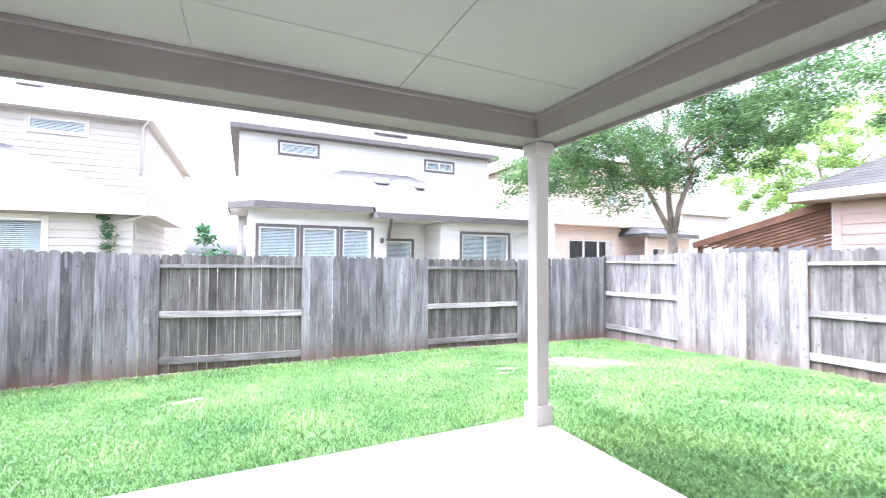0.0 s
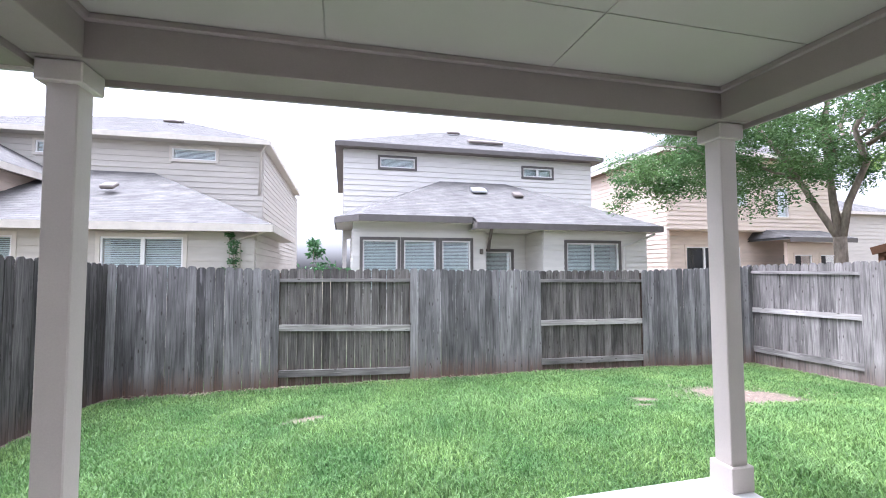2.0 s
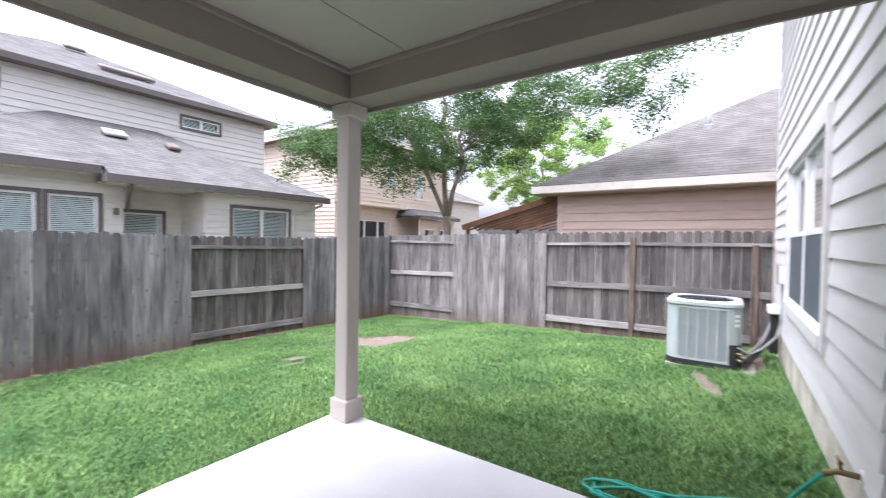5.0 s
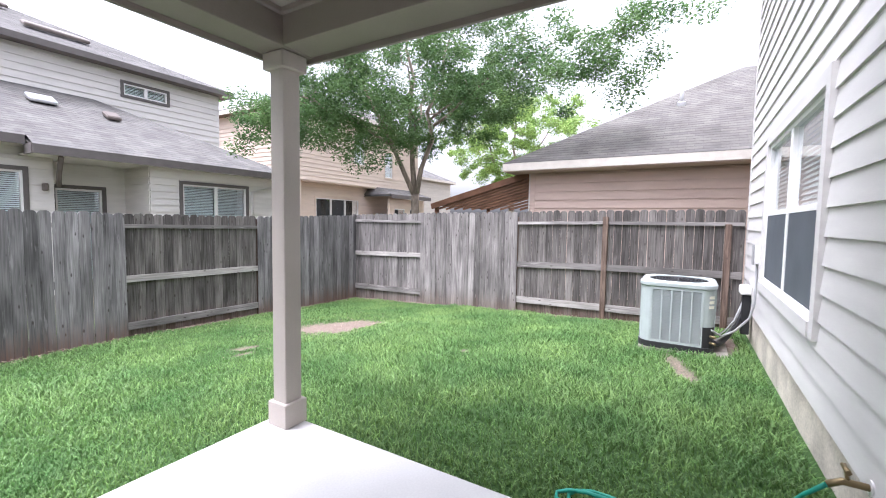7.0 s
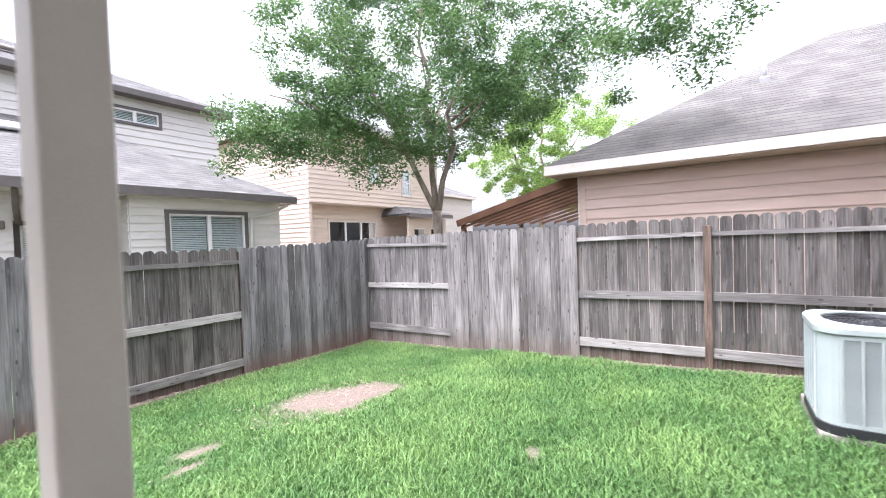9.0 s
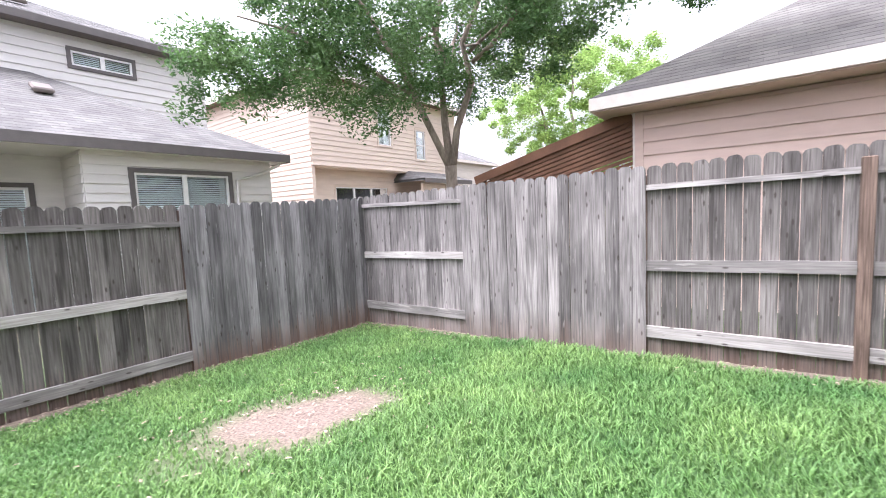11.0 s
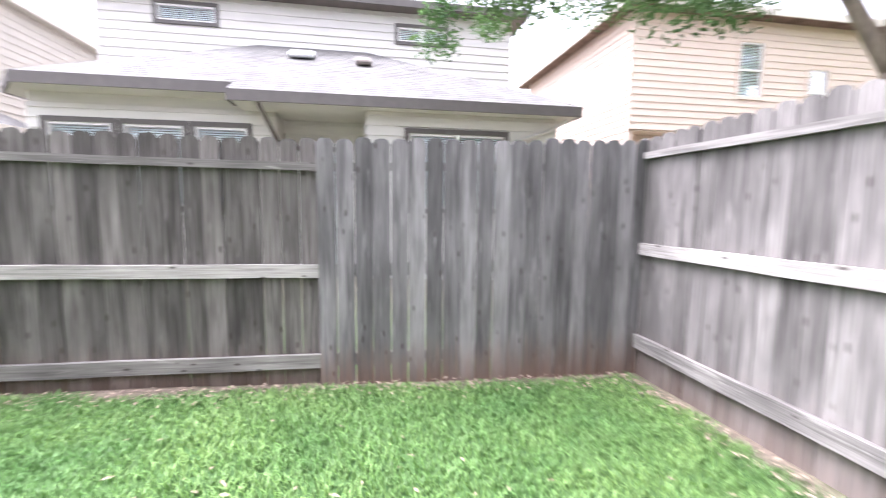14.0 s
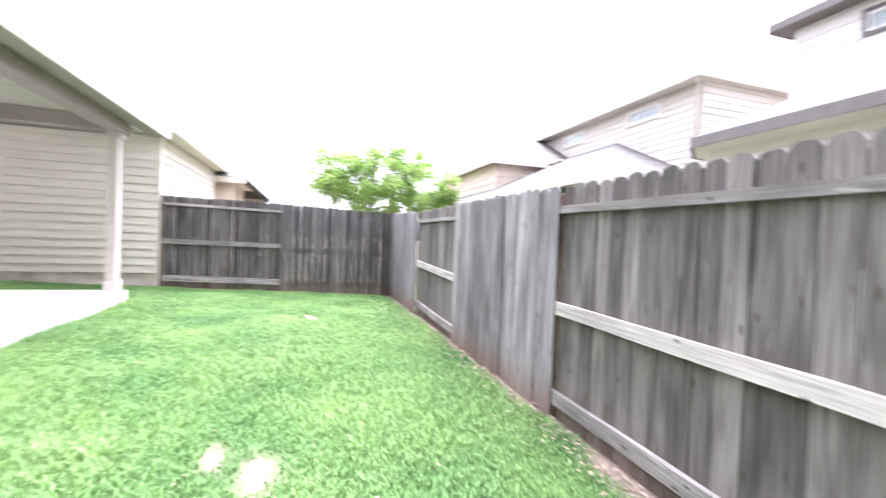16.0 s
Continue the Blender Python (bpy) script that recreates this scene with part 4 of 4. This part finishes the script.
# far houses
for fx, fy, w, d, ez, pz, sid in ((24, 21, 12, 9, 5.2, 7.6, SID_L), (-17, 13, 8, 6, 4.3, 6.2, SID_P), (-18, -6, 9, 9.5, 2.8, 5.2, SID_P), (-24, 24, 10, 8, 5.5, 8, SID_L)):
    h = thing("house", "distant sided house with shingled hip roof", "house", "distant houses")
    sided_wall("wall_front", h, face_frame(fx, fy, 0, "south"), w, -0.6, ez, sid, [(1.5, 2.6, 3.2, 4.2)] if ez > 5 else [], 0.25)
    sided_wall("wall_west", h, face_frame(fx, fy + d, 0, "west"), d - 0.02, -0.6, ez, sid, [], 0.25)
    sided_wall("wall_east", h, face_frame(fx + w, fy + 0.02, 0, "east"), d, -0.6, ez, sid, [], 0.25)
    if ez > 5:
        window("window", h, face_frame(fx, fy, 0, "south"), 1.5, 2.6, 3.2, 4.2, sid, WHITE, 1, True)
    a, b, c, e = fx - 0.4, fx + w + 0.4, fy - 0.4, fy + d + 0.4
    my, r0, r1 = fy + d / 2, fx + d / 2, max(fx + d / 2 + 0.1, fx + w - d / 2)
    roof("roof", h, [((a, c, ez), (b, c, ez), (r1, my, pz), (r0, my, pz)), ((a, e, ez), (a, c, ez), (r0, my, pz)), ((b, c, ez), (b, e, ez), (r1, my, pz)),
                     ((b, e, ez), (a, e, ez), (r0, my, pz), (r1, my, pz))], ROOF)
    boxpart("fascia", CREAM, h, (a, b, c - 0.02, c + 0.02, ez - 0.2, ez - 0.01))
    boxpart("fascia_side", CREAM, h, (b - 0.02, b + 0.02, c + 0.03, e, ez - 0.2, ez - 0.01))


# ---- trees ----
def leaf_cloud(name, clusters, per, size, material, parent, rng, droop=0.25, label=""):
    """Small folded leaves scattered about each cluster's centre."""
    unit = lambda v: v / np.linalg.norm(v, axis=1, keepdims=True)
    c = np.repeat(np.array([k for k, _ in clusters], float), per, axis=0)
    r = np.repeat(np.array([k for _, k in clusters], float), per)[:, None]
    n = len(c)
    p = c + unit(rng.normal(size=(n, 3))) * r * rng.random((n, 1)) ** 0.5 * np.array((1, 1, 0.7))
    s = size * rng.uniform(0.6, 1.25, (n, 1))
    a = unit(rng.normal(size=(n, 3)) * np.array((1, 1, 0.5)) - np.array((0, 0, droop)))
    side = unit(np.cross(a, rng.normal(size=(n, 3))))
    up = np.cross(a, side) * s * 0.06
    quad = np.stack([p, p + a * s * 0.5 + side * s * 0.2 + up, p + a * s, p + a * s * 0.5 - side * s * 0.2 + up], axis=1)
    P = quad.reshape(-1, 3).tolist()
    i = np.arange(n)[:, None] * 4
    F = np.concatenate([i + np.array((0, 1, 2)), i + np.array((0, 2, 3))]).tolist()
    me = bpy.data.meshes.new(name)
    me.from_pydata(P, [], F)
    me.materials.append(material)
    ob = new(name, me)
    ob.parent = parent
    return tagged(ob, label, kind="stuff")


def wiggle(a, b, n, amount, rng, sag=0.0):
    a, b = np.array(a, float), np.array(b, float)
    pts = []
    for i in range(n + 1):
        t = i / n
        p = a + (b - a) * t + rng.normal(size=3) * amount * math.sin(math.pi * t)
        p[2] += sag * math.sin(math.pi * t)
        pts.append(tuple(p))
    return pts


def tree(label, foot, fork, limbs, crown_centre, crown_radii, clusters, per, size, material, trunk_r, seed, extra=(), low=0.0):
    rng = np.random.default_rng(seed)
    t = thing("tree", label, "tree")
    bm = bmesh.new()
    add_tube(bm, wiggle(foot, fork, 5, 0.03, rng), [trunk_r * 1.25, trunk_r * 1.05, trunk_r, trunk_r * 0.95, trunk_r, trunk_r * 1.05], 12)
    part("trunk", bm, BARK, t)
    nodes = []
    for start, end, r in limbs:
        pts = wiggle(start, end, 7, 0.1, rng, 0.15)
        bm = bmesh.new()
        add_tube(bm, pts, [r * (1 - 0.75 * i / 7) for i in range(8)], 8)
        part("limb", bm, BARK, t)
        nodes += [(np.array(p), r * (1 - 0.75 * i / 7)) for i, p in enumerate(pts) if i > 2]
    centres = []
    for _ in range(clusters):
        d = rng.normal(size=3)
        d /= np.linalg.norm(d)
        p = np.array(crown_centre) + d * np.array(crown_radii) * rng.uniform(0.25, 1.0) ** 0.6
        if p[2] > low:
            centres.append(p)
    for e, spread, n in extra:
        centres += [np.array(e) + rng.normal(size=3) * np.array(spread) for _ in range(n)]
    bm = bmesh.new()
    centres.sort(key=lambda p: min(np.linalg.norm(p - q) for q, _ in nodes))
    for p in centres:
        q, r = min(nodes, key=lambda k: np.linalg.norm(p - k[0]) + (0.0 if k[0][2] < p[2] + 0.5 else 0.6))
        if np.linalg.norm(p - q) > 0.35:
            pts = wiggle(q, p, 4, 0.07, rng, 0.06)
            r0 = min(r * 0.6, 0.035)
            add_tube(bm, pts, [r0 * (1 - 0.7 * i / 4) for i in range(5)], 4, False)
            nodes += [(np.array(pts[2]), r0 * 0.65), (np.array(pts[4]), r0 * 0.3)]
    tagged(part("branchwork", bm, BARK, t, fix=False), kind="stuff")
    leaf_cloud("crown", [(c, rng.uniform(0.26, 0.56)) for c in centres], per, size, material, t, rng)
    base(t, foot)
    return t


tree("oak with grey forked trunk and small green leaves", (10.8, 7.65, -0.6), (10.75, 7.65, 2.2),
     [((10.75, 7.65, 2.12), (9.1, 9.1, 6.2), 0.08), ((10.75, 7.65, 2.12), (10.75, 7.9, 7.8), 0.085), ((10.76, 7.62, 2.12), (11.5, 6.8, 7.6), 0.08),
      ((10.2, 8.1, 3.6), (7.5, 9.5, 4.6), 0.05), ((11.0, 7.2, 4.2), (10.3, 3.6, 5.5), 0.05), ((10.8, 7.7, 4.0), (13.2, 8.8, 6.2), 0.05),
      ((10.75, 7.75, 3.9), (9.0, 6.9, 5.6), 0.04), ((11.0, 7.3, 4.4), (12.2, 5.6, 5.8), 0.04)],
     (10.6, 7.7, 5.9), (3.8, 3.9, 2.6), 400, 250, 0.09, LEAF, 0.115, 3,
     [((7.4, 9.7, 3.75), (0.5, 0.4, 0.3), 24), ((10.3, 3.0, 5.1), (0.5, 0.9, 0.4), 40), ((8.5, 9.4, 4.2), (0.7, 0.7, 0.5), 34), ((9.6, 8.2, 3.7), (0.8, 0.6, 0.35), 18),
      ((10.9, 5.4, 4.6), (0.6, 0.8, 0.4), 24)], low=3.5)
tree("young tree with light yellow-green leaves", (22.5, 9.3, -0.6), (22.5, 9.3, 2.4),
     [((22.5, 9.3, 2.4), e, 0.11) for e in ((20.8, 10.5, 6.5), (22.6, 9.2, 8.0), (24.0, 7.8, 6.5))],
     (22.4, 9.0, 5.8), (3.6, 4.6, 3.2), 230, 300, 0.13, LEAF2, 0.16, 4, low=2.2)
tree("bushy green tree behind fence", (-11.5, 8.4, -0.6), (-11.5, 8.4, 1.5), [((-11.5, 8.4, 1.5), e, 0.09) for e in ((-11.3, 7.6, 3.6), (-11.6, 9.4, 3.4), (-11.5, 8.5, 4.4))],
     (-11.5, 9.0, 3.3), (1.6, 2.9, 1.6), 150, 170, 0.14, LEAF2, 0.14, 5, [((-11.4, 6.6, 3.4), (0.4, 0.4, 0.5), 24), ((-11.3, 11.2, 2.6), (0.5, 0.6, 0.4), 26), ((-11.3, 9.9, 4.4), (0.4, 0.9, 0.4), 14)], low=0.5)


def shrub(label, centres, per, size, material, seed, stem):
    rng = np.random.default_rng(seed)
    s = thing("shrub", label, "shrub")
    bm = bmesh.new()
    for c, r in centres:
        add_tube(bm, wiggle(stem, c, 4, 0.04, rng), [0.02, 0.018, 0.014, 0.01, 0.006], 5)
    part("stem", bm, BARK, s)
    leaf_cloud("foliage", centres, per, size, material, s, rng)
    base(s, stem)


shrub("leafy green shrub behind fence between houses", [((-1.2, 13.0, 1.3), 0.45), ((-0.7, 12.9, 1.5), 0.4), ((-1.55, 13.1, 1.2), 0.4), ((-0.9, 13.2, 2.0), 0.25), ((-0.95, 12.9, 2.25), 0.16), ((-0.2, 13.0, 1.35), 0.35)],
      150, 0.16, IVY, 7, (-1.0, 13.0, -0.6))
shrub("green ivy climbing beside downspout", [((-2.85, 12.1, z), 0.17) for z in (0.6, 0.9, 1.2, 1.5, 1.75, 2.0, 2.2)] + [((-3.1, 12.12, 1.5), 0.12), ((-2.95, 12.1, 2.4), 0.1)],
      110, 0.09, IVY, 8, (-2.85, 12.15, -0.6))

# ---- air conditioner ----
AX, AY, AZ, AH = 6.95, 0.73, -0.14, 0.86


def rounded_square(h, r, n=6):
    pts = []
    for cx, cy, a0 in ((h - r, h - r, 0), (-h + r, h - r, 90), (-h + r, -h + r, 180), (h - r, -h + r, 270)):
        for k in range(n + 1):
            a = radians(a0 + 90 * k / n)
            pts.append((cx + r * math.cos(a), cy + r * math.sin(a)))
    return pts


def ring_stack(bm, loops, cap_low=True, cap_top=True):
    rows = [[bm.verts.new((AX + x, AY + y, z)) for x, y in pts] for pts, z in loops]
    n = len(rows[0])
    for a, b in zip(rows, rows[1:]):
        for k in range(n):
            bm.faces.new((a[k], a[(k + 1) % n], b[(k + 1) % n], b[k]))
    if cap_low:
        bm.faces.new(rows[0][::-1])
    if cap_top:
        bm.faces.new(rows[-1])


pad = boxpart("equipment_pad", PAD, None, (6.525, 7.5, 0.15, 1.15, -0.35, AZ), None, 0.01)
tagged(pad, "grey concrete pad under air conditioner", "pad")
ac = thing("air_conditioner", "pale grey-green outdoor air conditioner condenser on concrete pad", "air conditioner")
bm = bmesh.new()
ring_stack(bm, [(rounded_square(0.43, 0.16), AZ), (rounded_square(0.43, 0.16), AZ + 0.07), (rounded_square(0.42, 0.15), AZ + 0.075)])
part("base_pan", bm, BLACK, ac, "black plastic base pan")
bm = bmesh.new()
ring_stack(bm, [(rounded_square(0.395, 0.14), AZ + 0.07), (rounded_square(0.395, 0.14), AZ + AH - 0.06)])
part("core", bm, AC_DARK, ac, "dark coil behind louvres")
bm = bmesh.new()
o, i = rounded_square(0.435, 0.17), rounded_square(0.34, 0.3)
ring_stack(bm, [(rounded_square(0.418, 0.155), AZ + AH - 0.075), (o, AZ + AH - 0.06), (o, AZ + AH - 0.02), (rounded_square(0.41, 0.16), AZ + AH), (i, AZ + AH), (i, AZ + AH - 0.03)], False, False)
part("top_cover", bm, AC_PAINT, ac)
bm = bmesh.new()
for k in range(9):
    r = 0.05 + k * 0.035
    pts = [(AX + r * math.cos(a), AY + r * math.sin(a), AZ + AH - 0.012 + 0.02 * (1 - k / 9)) for a in [2 * math.pi * j / 24 for j in range(25)]]
    add_tube(bm, pts, 0.004, 4, False)
for j in range(8):
    a = math.pi * j / 4
    add_tube(bm, [(AX, AY, AZ + AH + 0.012), (AX + 0.345 * math.cos(a), AY + 0.345 * math.sin(a), AZ + AH - 0.012)], 0.005, 4)
part("fan_grille", bm, BLACK, ac, "dark wire fan grille")
# solid black disc in place of the shade down the fan opening
bm = bmesh.new()
add_tube(bm, [(AX, AY, AZ + AH - 0.058), (AX, AY, AZ + AH - 0.05)], 0.335, 28)
part("fan_shade_disc", bm, BLACK, ac, "black disc for the shade under fan grille")
boxpart("fan_hub", GREY, ac, (AX - 0.09, AX + 0.09, AY - 0.09, AY + 0.09, AZ + AH - 0.06, AZ + AH - 0.02), None, 0.03)


def louvre_panel(m):
    """One side: frame, upright ribs and fine slanting louvres."""
    h = AH - 0.15
    bm = bmesh.new()
    add_box(bm, -0.29, -0.275, -0.012, 0.02, 0, h, m)
    add_box(bm, 0.275, 0.29, -0.012, 0.02, 0, h, m)
    add_box(bm, -0.275, 0.275, -0.012, 0.02, h - 0.03, h, m)
    add_box(bm, -0.275, 0.275, -0.012, 0.02, 0, 0.03, m)
    for k in range(1, 5):
        x = -0.275 + 0.11 * k
        add_box(bm, x - 0.008, x + 0.008, -0.018, 0.01, 0.03, h - 0.03, m)
    p = part("louvre_panel", bm, AC_PAINT, ac)
    bm = bmesh.new()
    z = 0.035
    while z < h - 0.04:
        vs = [bm.verts.new(m @ Vector(q)) for q in ((-0.275, -0.01, z), (0.275, -0.01, z), (0.275, 0.014, z + 0.013), (-0.275, 0.014, z + 0.013))]
        bm.faces.new(vs)
        z += 0.019
    part("louvres", bm, AC_PAINT, p)


for ang, dx, dy in ((-90, -0.41, 0), (180, 0, 0.41), (90, 0.41, 0)):
    louvre_panel(pose(AX + dx, AY + dy, AZ + 0.075, 0, 0, ang))
pts = rounded_square(0.415, 0.15, 6)
for c0 in (0, 7, 14, 21):
    bm = bmesh.new()
    arc = pts[c0:c0 + 7]
    lo, hi = [bm.verts.new((AX + x, AY + y, AZ + 0.072)) for x, y in arc], [bm.verts.new((AX + x, AY + y, AZ + AH - 0.07)) for x, y in arc]
    for k in range(6):
        bm.faces.new((lo[k], lo[k + 1], hi[k + 1], hi[k]))
    part("corner_post", bm, AC_PAINT, ac)
boxpart("service_panel", AC_PAINT, ac, (AX - 0.29, AX + 0.29, AY - 0.425, AY - 0.4, AZ + 0.3, AZ + AH - 0.08))
# black sheet over the corner post, coloured as the valve recess's shade
bm = bmesh.new()
arc = rounded_square(0.421, 0.15, 6)[14:21]
lo, hi = [bm.verts.new((AX + x, AY + y, AZ + 0.072)) for x, y in arc], [bm.verts.new((AX + x, AY + y, AZ + 0.33)) for x, y in arc]
for k in range(6):
    bm.faces.new((lo[k], lo[k + 1], hi[k + 1], hi[k]))
part("valve_shade_sheet", bm, BLACK, ac, "black sheet for the shade of valve recess", fix=False)
for k, z in enumerate((0.14, 0.22)):
    bm = bmesh.new()
    add_tube(bm, [(AX - 0.37, AY - 0.37, AZ + z), (AX - 0.42, AY - 0.43, AZ + z)], 0.016, 8)
    part("valve", bm, BRASS, ac, "brass service valve")
for k in range(3):
    boxpart("label", LABEL, ac, (-0.035, 0.035, -0.003, 0.0, 0.56 + 0.06 * k, 0.595 + 0.06 * k), pose(AX - 0.374, AY - 0.374, AZ, 0, 0, -45), label="small printed rating label")
base(ac, (AX, AY, AZ))

dis = thing("disconnect_box", "pale grey electrical disconnect box on siding", "electrical box")
boxpart("box", WHITE, dis, (6.78, 6.9, WY + 0.022, WY + 0.1, 0.98, 1.2), None, 0.008)
boxpart("cover", GREY, dis, (6.77, 6.91, WY + 0.1, WY + 0.112, 0.97, 1.21), None, 0.004)
bm = bmesh.new()
add_tube(bm, [(6.84, WY + 0.06, 0.98), (6.84, WY + 0.06, 0.5), (6.86, WY + 0.1, 0.3), (6.88, WY + 0.24, 0.12), (6.76, AY - 0.5, 0.06), (AX - 0.37, AY - 0.38, 0.16)], 0.014, 8)
part("conduit", bm, GREY, dis)
lines = thing("refrigerant_lines", "black insulated and grey refrigerant lines from wall cover", "pipes")
boxpart("wall_cover", BLACK, lines, (7.55, 7.7, WY + 0.022, WY + 0.12, -0.05, 0.5), None, 0.01)
boxpart("hood", WHITE, lines, (7.5, 7.76, WY + 0.022, WY + 0.15, 0.5, 0.62), None, 0.015)
for name, dz, r, material in (("insulated_line", 0.0, 0.032, BLACK), ("copper_line", 0.07, 0.009, GREY), ("cable", 0.12, 0.01, GREY)):
    bm = bmesh.new()
    add_tube(bm, [(7.62, WY + 0.1, 0.3 + dz), (7.5, WY + 0.2, 0.02 + dz), (7.3, WY + 0.3, -0.08 + dz), (6.95, AY - 0.5, -0.07 + dz), (6.72, AY - 0.46, -0.04 + dz), (AX - 0.36, AY - 0.37, 0.02 + dz)], r, 8)
    part(name, bm, material, lines)

# ---- hose bib and hose ----
bib = thing("hose_bib", "old brass garden tap on house wall", "tap")
bm = bmesh.new()
add_tube(bm, [(3.04, WY + 0.0, 0.3), (3.04, WY + 0.12, 0.3), (3.04, WY + 0.17, 0.27)], 0.016, 8)
part("spout", bm, BRASS, bib)
bm = bmesh.new()
add_tube(bm, [(3.04, WY + 0.1, 0.3), (3.04, WY + 0.11, 0.36)], 0.009, 6)
add_tube(bm, [(3.0, WY + 0.11, 0.36), (3.08, WY + 0.11, 0.36)], 0.012, 6)
part("handle", bm, BRASS, bib)
bm = bmesh.new()
add_tube(bm, [(3.04, WY + 0.021, 0.3), (3.04, WY + 0.03, 0.3)], 0.035, 10)
part("flange", bm, WHITE, bib)
hose = thing("garden_hose", "teal green garden hose coiled on grass", "hose")
bm = bmesh.new()
pts = [(3.04, WY + 0.17, 0.27), (3.18, WY + 0.22, 0.12), (3.22, 0.15, -0.02), (3.2, 0.3, -0.055)]
for k in range(70):
    a = k * 0.26
    r = 0.2 + 0.05 * math.sin(k * 0.7) + 0.03 * math.sin(k * 0.31)
    pts.append((2.76 + r * math.cos(a) * 0.65, 0.8 + r * math.sin(a) * 1.5, -0.055 + 0.008 * (k // 22) + 0.01 * math.sin(k)))
add_tube(bm, pts, 0.011, 7)
part("tube", bm, HOSE, hose)


# ---- fallen leaves along the fence ----
def litter(count):
    rng = np.random.default_rng(11)
    P, F = [], []
    for _ in range(count):
        if rng.random() < 0.6:
            x, y = rng.uniform(-3.4, 8.3), 7.83 - abs(rng.normal()) * 0.16
        elif rng.random() < 0.6:
            x, y = 8.38 - abs(rng.normal()) * 0.15, rng.uniform(0.5, 7.8)
        else:
            x, y = rng.normal(5.7, 0.8), rng.normal(5.7, 0.6)
        if y > 7.83 or x > 8.39 or not inside_yard(x, y):
            continue
        z = lawn_z(x, y) + 0.014 + 0.02 * rng.random()
        a, s = rng.uniform(0, 6.28), rng.uniform(0.012, 0.032)
        dx, dy = math.cos(a) * s, math.sin(a) * s
        i = len(P)
        P += [(x - dx, y - dy, z), (x - dy * 0.4, y + dx * 0.4, z + 0.006), (x + dx, y + dy, z + 0.003), (x + dy * 0.4, y - dx * 0.4, z + 0.005)]
        F += [(i, i + 1, i + 2), (i, i + 2, i + 3)]
    me = bpy.data.meshes.new("leaf_litter")
    me.from_pydata(P, [], F)
    me.materials.append(MULCH)
    tagged(new("leaf_litter", me), "dry brown fallen leaves and twigs on soil", "leaves", kind="stuff")


litter(1500)
